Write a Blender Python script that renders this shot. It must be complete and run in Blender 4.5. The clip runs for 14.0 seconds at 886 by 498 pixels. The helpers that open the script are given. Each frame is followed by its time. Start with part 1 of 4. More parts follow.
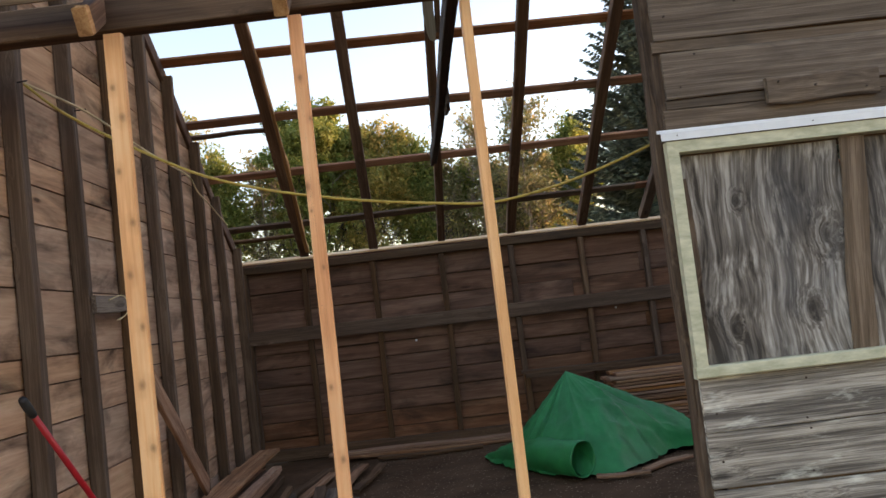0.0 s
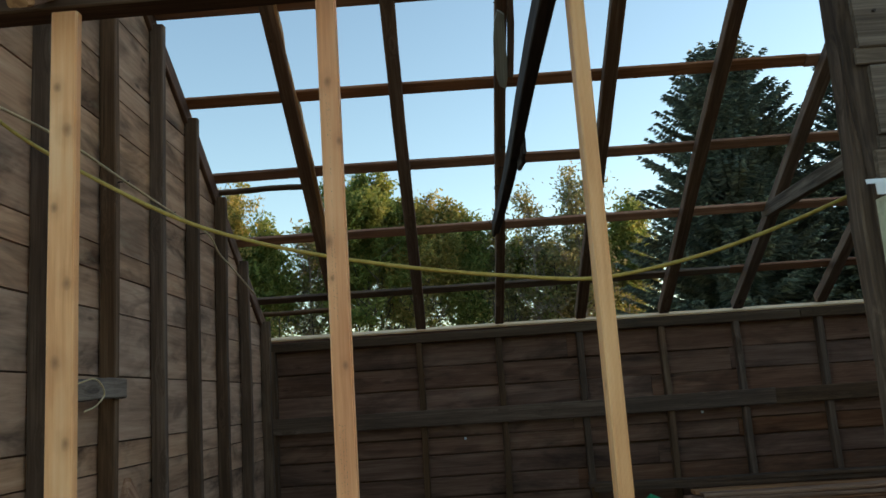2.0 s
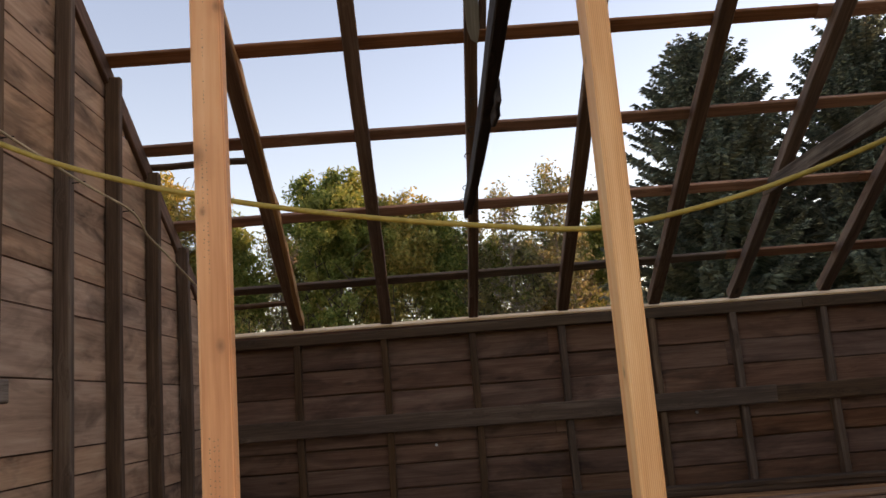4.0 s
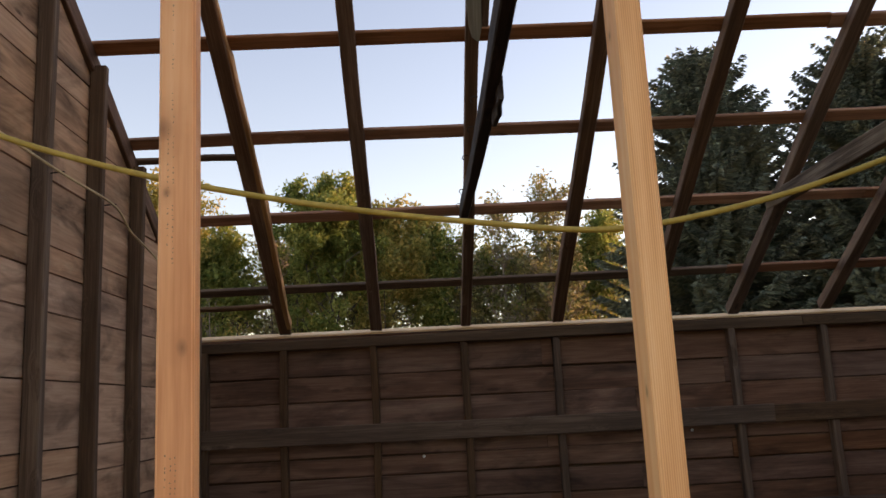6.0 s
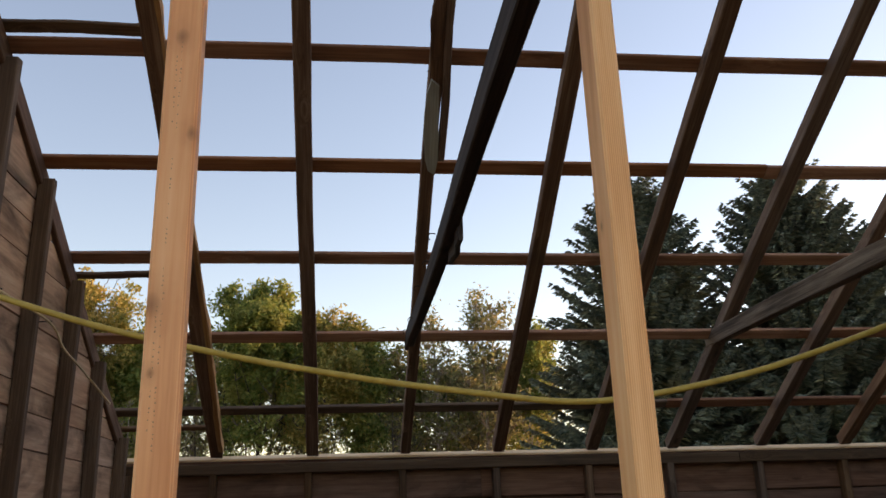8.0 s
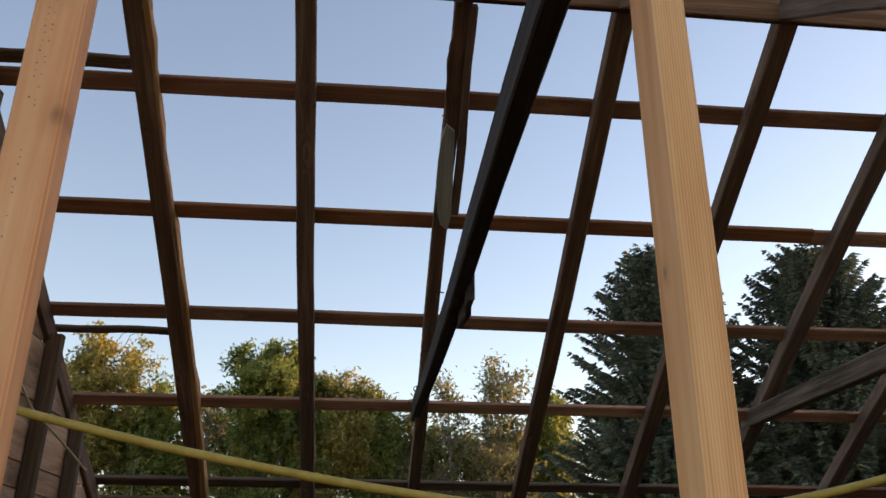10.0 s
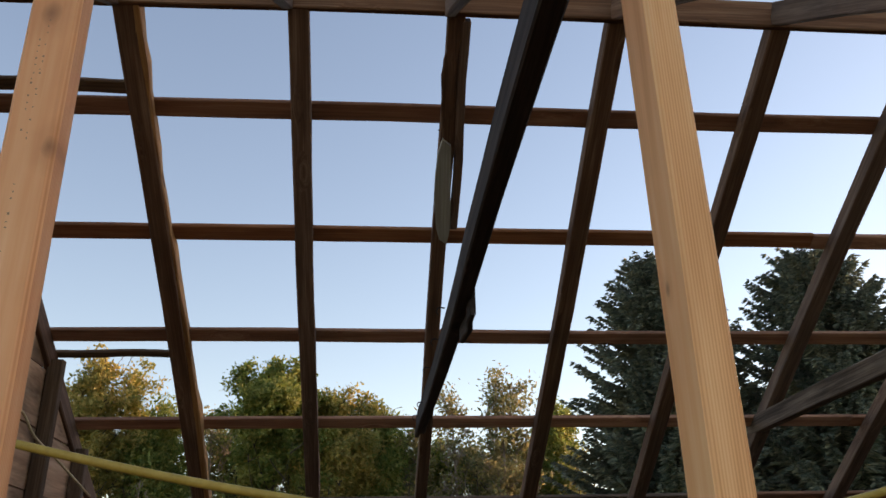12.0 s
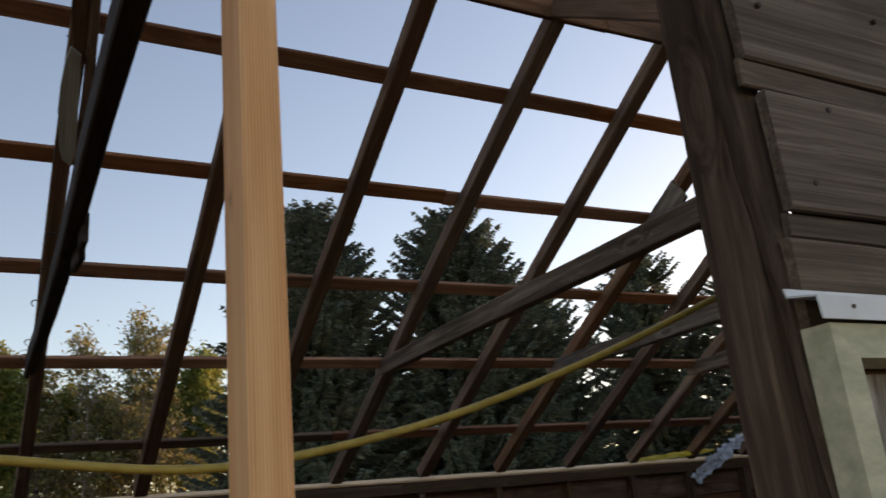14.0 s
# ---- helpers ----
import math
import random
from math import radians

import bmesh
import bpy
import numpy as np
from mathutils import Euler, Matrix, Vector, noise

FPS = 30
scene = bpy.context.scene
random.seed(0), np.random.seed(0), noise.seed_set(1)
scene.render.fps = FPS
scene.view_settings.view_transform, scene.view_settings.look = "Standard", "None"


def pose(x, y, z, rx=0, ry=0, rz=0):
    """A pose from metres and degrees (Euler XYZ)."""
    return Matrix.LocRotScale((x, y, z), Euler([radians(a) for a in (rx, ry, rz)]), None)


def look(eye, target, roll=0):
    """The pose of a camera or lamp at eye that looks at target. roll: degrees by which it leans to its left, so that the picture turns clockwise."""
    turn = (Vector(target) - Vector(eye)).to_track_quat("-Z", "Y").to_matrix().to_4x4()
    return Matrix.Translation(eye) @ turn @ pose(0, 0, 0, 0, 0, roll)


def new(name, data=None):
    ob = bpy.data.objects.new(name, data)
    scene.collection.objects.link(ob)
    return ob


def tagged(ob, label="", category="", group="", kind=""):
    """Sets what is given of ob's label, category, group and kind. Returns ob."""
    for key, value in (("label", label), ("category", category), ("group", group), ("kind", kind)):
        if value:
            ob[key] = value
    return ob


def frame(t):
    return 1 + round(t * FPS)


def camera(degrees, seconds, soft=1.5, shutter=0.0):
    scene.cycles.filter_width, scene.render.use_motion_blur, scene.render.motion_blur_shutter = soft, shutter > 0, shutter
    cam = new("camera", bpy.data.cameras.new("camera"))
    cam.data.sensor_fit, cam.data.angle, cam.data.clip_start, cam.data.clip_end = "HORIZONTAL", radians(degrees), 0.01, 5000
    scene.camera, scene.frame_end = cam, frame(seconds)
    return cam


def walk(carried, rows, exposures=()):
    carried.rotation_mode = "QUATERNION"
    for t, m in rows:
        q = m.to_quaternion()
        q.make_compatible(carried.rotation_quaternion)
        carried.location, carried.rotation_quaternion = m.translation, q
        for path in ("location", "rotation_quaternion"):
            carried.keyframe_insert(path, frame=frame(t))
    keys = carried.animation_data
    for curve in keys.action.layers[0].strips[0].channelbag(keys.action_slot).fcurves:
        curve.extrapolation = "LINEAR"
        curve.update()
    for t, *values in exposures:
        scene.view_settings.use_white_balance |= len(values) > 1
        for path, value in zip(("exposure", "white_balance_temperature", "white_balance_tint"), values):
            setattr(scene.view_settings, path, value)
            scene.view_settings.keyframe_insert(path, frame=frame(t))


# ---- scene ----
cam = camera(56.1, 14.0, shutter=0.15)
PATH = [
    (0, (0.098, 0.952, 1.463), (0.172, 2.945, 1.61), -6.7),
    (0.5, (0.071, 1.223, 1.472), (0.098, 3.218, 1.617), -6.4),
    (1, (0.22, 1.6, 1.504), (0.089, 3.585, 1.709), -10.2),
    (1.5, (0.208, 1.849, 1.558), (0.037, 3.819, 1.863), -8.1),
    (2, (0.037, 2.168, 1.608), (0.012, 4.139, 1.951), -3.8),
    (2.5, (0.073, 2.426, 1.586), (0.103, 4.398, 1.922), -6.6),
    (5, (0.103, 3.179, 1.587), (0.128, 5.147, 1.94), -2.7),
    (5.5, (0.105, 3.201, 1.591), (0.126, 5.173, 1.926), -2.4),
    (6, (0.09, 3.186, 1.599), (0.141, 5.152, 1.965), -2.9),
    (6.5, (0.071, 3.137, 1.626), (0.15, 5.089, 2.056), -3.0),
    (7, (0.056, 3.105, 1.635), (0.184, 5.041, 2.118), -2.4),
    (7.5, (0.049, 3.109, 1.628), (0.243, 5.033, 2.136), -1.7),
    (8, (-0.004, 3.179, 1.727), (0.211, 5.07, 2.342), -1.8),
    (10.5, (0.097, 3.66, 1.857), (0.256, 5.5, 2.624), 0.6),
    (11, (0.086, 3.658, 1.847), (0.27, 5.493, 2.62), -0.4),
    (11.5, (0.086, 3.651, 1.855), (0.265, 5.483, 2.637), -1.2),
    (12, (0.087, 3.632, 1.87), (0.253, 5.462, 2.66), -1.3),
    (12.5, (0.091, 3.64, 1.838), (0.293, 5.472, 2.614), -0.9),
    (13, (0.111, 3.654, 1.853), (0.436, 5.484, 2.59), -1.3),
    (13.5, (0.157, 3.677, 1.864), (0.738, 5.457, 2.566), -3.6),
    (14, (0.213, 3.68, 1.85), (1.149, 5.333, 2.475), -5.7),
]
EXPOSURES = [(0.0, 2.08, 7900, 27), (0.5, 1.98, 7700, 24), (1.0, 1.9, 7600, 25), (1.5, 1.68, 7300, 18), (2.0, 1.35, 6900, 6), (2.4, 1.52, 7700, 27), (5.0, 1.66, 8700, 34),
             (6.5, 1.62, 8600, 32), (8.0, 1.52, 8200, 28), (10.5, 1.40, 7800, 25), (13.0, 1.37, 7800, 25), (14.0, 1.02, 7900, 26)]
walk(cam, [(t, look(eye, target, roll)) for t, eye, target, roll in PATH], EXPOSURES)

# ---- light ----
SUN_AZ, SUN_EL = 71.0, 8.5          # degrees from +y towards +x, and above the horizon
world = bpy.data.worlds.new("world")
scene.world = world
world.use_nodes = True
wn = world.node_tree
wn.nodes.clear()
sky = wn.nodes.new("ShaderNodeTexSky")
sky.sky_type = "NISHITA"
sky.sun_disc = False
sky.sun_elevation, sky.sun_rotation = radians(SUN_EL), radians(SUN_AZ)
sky.altitude, sky.air_density, sky.dust_density, sky.ozone_density = 200, 1.0, 0.45, 1.4
back = wn.nodes.new("ShaderNodeBackground")
back.inputs[1].default_value = 0.15
wout = wn.nodes.new("ShaderNodeOutputWorld")
wn.links.new(sky.outputs[0], back.inputs[0])
wn.links.new(back.outputs[0], wout.inputs[0])
sun_data = bpy.data.lights.new("sun", "SUN")
sun_data.energy, sun_data.angle, sun_data.color = 3.0, radians(1.0), (1.0, 0.74, 0.50)
sun = new("sun", sun_data)
_d = Vector((math.sin(radians(SUN_AZ)) * math.cos(radians(SUN_EL)), math.cos(radians(SUN_AZ)) * math.cos(radians(SUN_EL)), math.sin(radians(SUN_EL))))
sun.matrix_basis = look(_d * 60, (0, 0, 0))


# ---- materials ----
def nodes_of(name):
    m = bpy.data.materials.new(name)
    m.use_nodes = True
    nt = m.node_tree
    bsdf = nt.nodes["Principled BSDF"]

    def add(kind, **kw):
        n = nt.nodes.new(kind)
        for k, v in kw.items():
            if k.isdigit():
                n.inputs[int(k)].default_value = v
            else:
                n.inputs[k.replace("_", " ")].default_value = v
        return n

    def link(a, b, o=0, i=0):
        nt.links.new(a.outputs[o], b.inputs[i])
    return m, nt, bsdf, add, link


def ramp_of(nt, stops):
    r = nt.nodes.new("ShaderNodeValToRGB")
    e = r.color_ramp.elements
    while len(e) < len(stops):
        e.new(0.5)
    for k, (p, c) in zip(e, stops):
        k.position, k.color = p, (*c, 1)
    return r


def mixer(nt, a, b, fac, mode="MIX"):
    """A colour mix of sockets or colours; fac is a socket or a number."""
    n = nt.nodes.new("ShaderNodeMix")
    n.data_type, n.blend_type = "RGBA", mode
    for sock, v in ((n.inputs[6], a), (n.inputs[7], b)):
        if isinstance(v, tuple):
            sock.default_value = (*v, 1)
        else:
            nt.links.new(v, sock)
    if isinstance(fac, (int, float)):
        n.inputs[0].default_value = fac
    else:
        nt.links.new(fac, n.inputs[0])
    return n.outputs[2]


def maths(nt, op, a, b=0.0, c=None):
    n = nt.nodes.new("ShaderNodeMath")
    n.operation = op
    for i, v in enumerate((a, b) if c is None else (a, b, c)):
        if isinstance(v, (int, float)):
            n.inputs[i].default_value = v
        else:
            nt.links.new(v, n.inputs[i])
    return n.outputs[0]


def wood(name, dark, mid, light, rough=0.85, grain=22.0, knots=0.5, stain=0.5, stain_col=(0.03, 0.022, 0.016), bump=0.35, rings=0.0, vary=0.35, gloss=0.3, wear=0.0, contrast=1.0, wavy=0.0, spots=(), swirl=0.05):
    """Sawn timber whose length runs along the piece's own x axis."""
    m, nt, bsdf, add, link = nodes_of(name)
    tc, oi = add("ShaderNodeTexCoord"), add("ShaderNodeObjectInfo")
    off = nt.nodes.new("ShaderNodeVectorMath")
    off.operation = "MULTIPLY_ADD"
    comb = nt.nodes.new("ShaderNodeCombineXYZ")
    for i, k in enumerate((37.0, 11.0, 17.0)):
        nt.links.new(maths(nt, "MULTIPLY", oi.outputs["Random"], k), comb.inputs[i])
    off.inputs[1].default_value = (1, 1, 1)
    nt.links.new(tc.outputs["Object"], off.inputs[0])
    nt.links.new(comb.outputs[0], off.inputs[2])
    P = off.outputs[0]
    if wavy:
        wn_ = add("ShaderNodeTexNoise", Scale=2.6, Detail=1.0)
        nt.links.new(P, wn_.inputs[0])
        wm = nt.nodes.new("ShaderNodeVectorMath")
        wm.operation = "MULTIPLY_ADD"
        wm.inputs[1].default_value = (0, wavy, wavy)
        nt.links.new(wn_.outputs["Color"], wm.inputs[0])
        nt.links.new(P, wm.inputs[2])
        P = wm.outputs[0]
    # knots bend the grain round them
    mk = add("ShaderNodeMapping", Scale=(2.1, 7.0, 7.0))
    nt.links.new(P, mk.inputs[0])
    vor = add("ShaderNodeTexVoronoi", Scale=1.0, Randomness=1.0)
    nt.links.new(mk.outputs[0], vor.inputs[0])
    near = nt.nodes.new("ShaderNodeMapRange")
    near.inputs[1].default_value, near.inputs[2].default_value, near.inputs[3].default_value, near.inputs[4].default_value = 0.04, 0.3, 1.0, 0.0
    nt.links.new(vor.outputs["Distance"], near.inputs[0])
    core = nt.nodes.new("ShaderNodeMapRange")
    core.inputs[1].default_value, core.inputs[2].default_value, core.inputs[3].default_value, core.inputs[4].default_value = 0.05, 0.13, 1.0, 0.0
    nt.links.new(vor.outputs["Distance"], core.inputs[0])
    keep = maths(nt, "GREATER_THAN", vor.outputs["Color"], 0.55)
    around, heart = near.outputs[0], maths(nt, "MULTIPLY", maths(nt, "MULTIPLY", core.outputs[0], keep), knots)
    if spots:
        # knots at known places on this stud
        wob = add("ShaderNodeTexNoise", Scale=45.0, Detail=2.0)
        nt.links.new(tc.outputs["Object"], wob.inputs[0])
        around = heart = 0.0
        for a, b, r in spots:
            mp = add("ShaderNodeMapping", Location=(-a / 1.5, -b, 0), Scale=(1 / 1.5, 1, 0))
            nt.links.new(tc.outputs["Object"], mp.inputs[0])
            ln = nt.nodes.new("ShaderNodeVectorMath")
            ln.operation = "LENGTH"
            nt.links.new(mp.outputs[0], ln.inputs[0])
            dist = maths(nt, "MULTIPLY", ln.outputs["Value"], maths(nt, "MULTIPLY_ADD", wob.outputs[0], 0.6, 0.7))
            for lo, hi, who in ((0.5 * r, 3.4 * r, 0), (0.1 * r, 1.3 * r, 1)):
                mr_ = nt.nodes.new("ShaderNodeMapRange")
                mr_.inputs[1].default_value, mr_.inputs[2].default_value, mr_.inputs[3].default_value, mr_.inputs[4].default_value = lo, hi, 1.0, 0.0
                nt.links.new(dist, mr_.inputs[0])
                if who:
                    heart = maths(nt, "MAXIMUM", heart, maths(nt, "MULTIPLY", mr_.outputs[0], 0.6))
                else:
                    around = maths(nt, "MAXIMUM", around, mr_.outputs[0])
    bend = nt.nodes.new("ShaderNodeVectorMath")
    bend.operation = "MULTIPLY_ADD"
    bend.inputs[1].default_value = (0, swirl, swirl)
    bc = nt.nodes.new("ShaderNodeCombineXYZ")
    for i in range(3):
        nt.links.new(around, bc.inputs[i])
    nt.links.new(bc.outputs[0], bend.inputs[0])
    nt.links.new(P, bend.inputs[2])
    # long fibres at two scales
    m1 = add("ShaderNodeMapping", Scale=(0.9, grain, grain))
    nt.links.new(bend.outputs[0], m1.inputs[0])
    n1 = add("ShaderNodeTexNoise", Scale=1.0, Detail=5.0, Roughness=0.62, Distortion=0.35)
    nt.links.new(m1.outputs[0], n1.inputs[0])
    m2 = add("ShaderNodeMapping", Scale=(3.0, grain * 6, grain * 6))
    nt.links.new(bend.outputs[0], m2.inputs[0])
    n2 = add("ShaderNodeTexNoise", Scale=1.0, Detail=3.0, Roughness=0.6)
    nt.links.new(m2.outputs[0], n2.inputs[0])
    g = maths(nt, "MULTIPLY_ADD", n2.outputs[0], 0.45, maths(nt, "MULTIPLY", n1.outputs[0], 0.7))
    if rings:
        mr = add("ShaderNodeMapping", Scale=(0.06, 0.1, 1.0))
        nt.links.new(bend.outputs[0], mr.inputs[0])
        wv = add("ShaderNodeTexWave", Scale=90.0, Distortion=1.4, Detail=2.0, Detail_Scale=0.25)
        wv.wave_type, wv.bands_direction = "BANDS", "Z"
        nt.links.new(mr.outputs[0], wv.inputs[0])
        g = maths(nt, "ADD", g, maths(nt, "MULTIPLY", maths(nt, "SUBTRACT", wv.outputs[1], 0.5), rings))
    w_ = 0.22 / contrast
    ramp = ramp_of(nt, ((0.575 - w_, dark), (0.575, mid), (0.575 + w_, light)))
    nt.links.new(g, ramp.inputs[0])
    col = ramp.outputs[0]
    # weather stains, in patches and in runs
    ms = add("ShaderNodeMapping", Scale=(1.3, 4.0, 4.0))
    nt.links.new(P, ms.inputs[0])
    ns = add("ShaderNodeTexNoise", Scale=1.0, Detail=4.0, Roughness=0.6, Distortion=0.8)
    nt.links.new(ms.outputs[0], ns.inputs[0])
    sr = nt.nodes.new("ShaderNodeMapRange")
    sr.inputs[1].default_value, sr.inputs[2].default_value = 0.48, 0.72
    nt.links.new(ns.outputs[0], sr.inputs[0])
    col = mixer(nt, col, stain_col, maths(nt, "MULTIPLY", sr.outputs[0], stain))
    if wear:
        mw = add("ShaderNodeMapping", Scale=(2.2, 16.0, 9.0))
        nt.links.new(P, mw.inputs[0])
        nw = add("ShaderNodeTexNoise", Scale=1.0, Detail=6.0, Roughness=0.7)
        nt.links.new(mw.outputs[0], nw.inputs[0])
        wr = nt.nodes.new("ShaderNodeMapRange")
        wr.inputs[1].default_value, wr.inputs[2].default_value = 0.56, 0.68
        nt.links.new(nw.outputs[0], wr.inputs[0])
        col = mixer(nt, col, tuple(min(1, c * 2.2) for c in light), maths(nt, "MULTIPLY", wr.outputs[0], wear))
    if spots:
        col = mixer(nt, col, tuple(c * 0.75 for c in dark), maths(nt, "MULTIPLY", around, 0.42))
    col = mixer(nt, col, tuple(c * 0.3 for c in dark), heart)
    # each piece a little lighter or darker, warmer or greyer
    hsv = add("ShaderNodeHueSaturation")
    nt.links.new(col, hsv.inputs["Color"])
    nt.links.new(maths(nt, "MULTIPLY_ADD", oi.outputs["Random"], vary * 2, 1 - vary), hsv.inputs["Value"])
    odd = maths(nt, "FRACT", maths(nt, "MULTIPLY", oi.outputs["Random"], 7.31))
    nt.links.new(maths(nt, "MULTIPLY_ADD", odd, min(0.5, vary * 2), 1 - min(0.25, vary)), hsv.inputs["Saturation"])
    nt.links.new(hsv.outputs[0], bsdf.inputs["Base Color"])
    nt.links.new(maths(nt, "MULTIPLY_ADD", n1.outputs[0], -0.25, rough + 0.12), bsdf.inputs["Roughness"])
    bsdf.inputs["Specular IOR Level"].default_value = gloss
    bp = add("ShaderNodeBump", Strength=bump, Distance=0.004)
    nt.links.new(g, bp.inputs["Height"])
    nt.links.new(bp.outputs[0], bsdf.inputs["Normal"])
    return m


def plain(name, a, b, scale=8.0, rough=0.6, bump=0.2, dist=0.003, metal=0.0, gloss=0.5, stretch=(1, 1, 1), detail=5.0):
    """A surface that wanders between two colours, with fine relief."""
    m, nt, bsdf, add, link = nodes_of(name)
    tc = add("ShaderNodeTexCoord")
    mp = add("ShaderNodeMapping", Scale=stretch)
    nt.links.new(tc.outputs["Object"], mp.inputs[0])
    n = add("ShaderNodeTexNoise", Scale=scale, Detail=detail, Roughness=0.65)
    nt.links.new(mp.outputs[0], n.inputs[0])
    r = ramp_of(nt, ((0.35, a), (0.68, b)))
    link(n, r)
    fine = add("ShaderNodeTexNoise", Scale=scale * 9, Detail=4.0, Roughness=0.6)
    nt.links.new(mp.outputs[0], fine.inputs[0])
    col = mixer(nt, r.outputs[0], (0.5, 0.5, 0.5), maths(nt, "MULTIPLY", fine.outputs[0], 0.25), "OVERLAY")
    nt.links.new(col, bsdf.inputs["Base Color"])
    nt.links.new(maths(nt, "MULTIPLY_ADD", n.outputs[0], 0.25, rough - 0.12), bsdf.inputs["Roughness"])
    bsdf.inputs["Metallic"].default_value = metal
    bsdf.inputs["Specular IOR Level"].default_value = gloss
    bp = add("ShaderNodeBump", Strength=bump, Distance=dist)
    nt.links.new(maths(nt, "ADD", n.outputs[0], maths(nt, "MULTIPLY", fine.outputs[0], 0.5)), bp.inputs["Height"])
    nt.links.new(bp.outputs[0], bsdf.inputs["Normal"])
    return m


def leafy(name, cols, thin=0.45, rough=0.6, patch=None):
    """Leaves: each one takes its own tone, and lets some light through."""
    m, nt, bsdf, add, link = nodes_of(name)
    geo = add("ShaderNodeNewGeometry")
    stops = tuple((i / (len(cols) - 1), c) for i, c in enumerate(cols))
    r = ramp_of(nt, stops)
    nt.links.new(geo.outputs["Random Per Island"], r.inputs[0])
    col = r.outputs[0]
    if patch:
        tc = add("ShaderNodeTexCoord")
        pn = add("ShaderNodeTexNoise", Scale=0.9, Detail=2.0)
        nt.links.new(tc.outputs["Object"], pn.inputs[0])
        pr = nt.nodes.new("ShaderNodeMapRange")
        pr.inputs[1].default_value, pr.inputs[2].default_value, pr.inputs[4].default_value = 0.5, 0.68, 0.65
        nt.links.new(pn.outputs[0], pr.inputs[0])
        col = mixer(nt, col, patch, pr.outputs[0])
    nt.links.new(col, bsdf.inputs["Base Color"])
    bsdf.inputs["Roughness"].default_value = rough
    bsdf.inputs["Specular IOR Level"].default_value = 0.25
    tr = add("ShaderNodeBsdfTranslucent")
    nt.links.new(col, tr.inputs[0])
    mx = nt.nodes.new("ShaderNodeMixShader")
    mx.inputs[0].default_value = thin
    out = nt.nodes["Material Output"]
    nt.links.new(bsdf.outputs[0], mx.inputs[1])
    nt.links.new(tr.outputs[0], mx.inputs[2])
    nt.links.new(mx.outputs[0], out.inputs[0])
    return m


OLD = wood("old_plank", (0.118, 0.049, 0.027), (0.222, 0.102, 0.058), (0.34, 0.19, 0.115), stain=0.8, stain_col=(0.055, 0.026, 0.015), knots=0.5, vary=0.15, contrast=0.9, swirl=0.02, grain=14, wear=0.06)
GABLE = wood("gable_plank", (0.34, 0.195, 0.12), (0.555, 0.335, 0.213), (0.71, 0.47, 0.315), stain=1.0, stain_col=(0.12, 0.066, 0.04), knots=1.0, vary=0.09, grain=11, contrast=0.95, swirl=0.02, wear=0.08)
STUD = wood("old_stud", (0.075, 0.038, 0.02), (0.14, 0.077, 0.043), (0.25, 0.15, 0.09), stain=0.45, knots=0.5, vary=0.18)
GSTUD = wood("gable_stud", (0.075, 0.042, 0.024), (0.14, 0.083, 0.05), (0.25, 0.163, 0.105), stain=0.6, stain_col=(0.06, 0.034, 0.02), knots=0.5, vary=0.15)
# very dark brown wood for the tie by the third rafter
DARK_TIE = wood("dark_tie", (0.022, 0.015, 0.012), (0.05, 0.034, 0.026), (0.095, 0.068, 0.052), stain=0.4, stain_col=(0.012, 0.009, 0.008), knots=0.3, vary=0.05)
PLATE = wood("dark_plate", (0.06, 0.031, 0.016), (0.105, 0.059, 0.032), (0.18, 0.11, 0.062), stain=0.5, knots=0.4, vary=0.05)
# cap wood, made very pale so that the strip looks brightly lit
CAPWOOD = wood("sky_bright_cap", (0.80, 0.48, 0.25), (0.93, 0.62, 0.37), (0.96, 0.73, 0.48), stain=0.12, stain_col=(0.44, 0.24, 0.11), knots=0.5, vary=0.03)
RAFTER = wood("old_rafter", (0.07, 0.034, 0.021), (0.14, 0.074, 0.046), (0.27, 0.17, 0.115), stain=0.4, knots=0.6, vary=0.18)
LATH = wood("roof_lath", (0.18, 0.08, 0.05), (0.33, 0.158, 0.098), (0.49, 0.27, 0.175), stain=0.5, stain_col=(0.075, 0.04, 0.025), knots=0.7, vary=0.22)
SPLIT = wood("clean_split_wood", (0.60, 0.43, 0.26), (0.76, 0.60, 0.40), (0.86, 0.72, 0.52), stain=0.2, stain_col=(0.40, 0.27, 0.16), knots=0.6, vary=0.1)
# raw wood; its orange includes low sunlight on the first rafter's side
RAW = wood("raw_warm_lit_wood", (0.24, 0.105, 0.042), (0.44, 0.225, 0.095), (0.60, 0.36, 0.175), stain=0.35, stain_col=(0.12, 0.055, 0.025), knots=0.7, vary=0.08, bump=0.8)
PINE = dict(rough=0.6, grain=13, knots=0.0, stain=0.3, stain_col=(0.52, 0.18, 0.055), bump=0.12, rings=0.2, vary=0.03, gloss=0.35, contrast=1.25, swirl=0.0)
FRESH = wood("new_pine", (0.74, 0.35, 0.15), (0.89, 0.475, 0.225), (0.94, 0.575, 0.30), spots=((0.8, 0.012, 0.006), (0.2, -0.01, 0.006), (-0.45, 0.0, 0.006)), **PINE)
FRESH_RED = wood("new_reddish_pine", (0.70, 0.265, 0.10), (0.86, 0.385, 0.165), (0.92, 0.49, 0.24), spots=((0.648, 0.021, 0.0125), (0.543, 0.014, 0.005), (0.94, -0.022, 0.008), (-0.78, 0.0, 0.014), (1.12, 0.004, 0.010), (-0.2, 0.01, 0.009), (0.30, -0.012, 0.008), (-0.5, -0.008, 0.011)), **PINE)
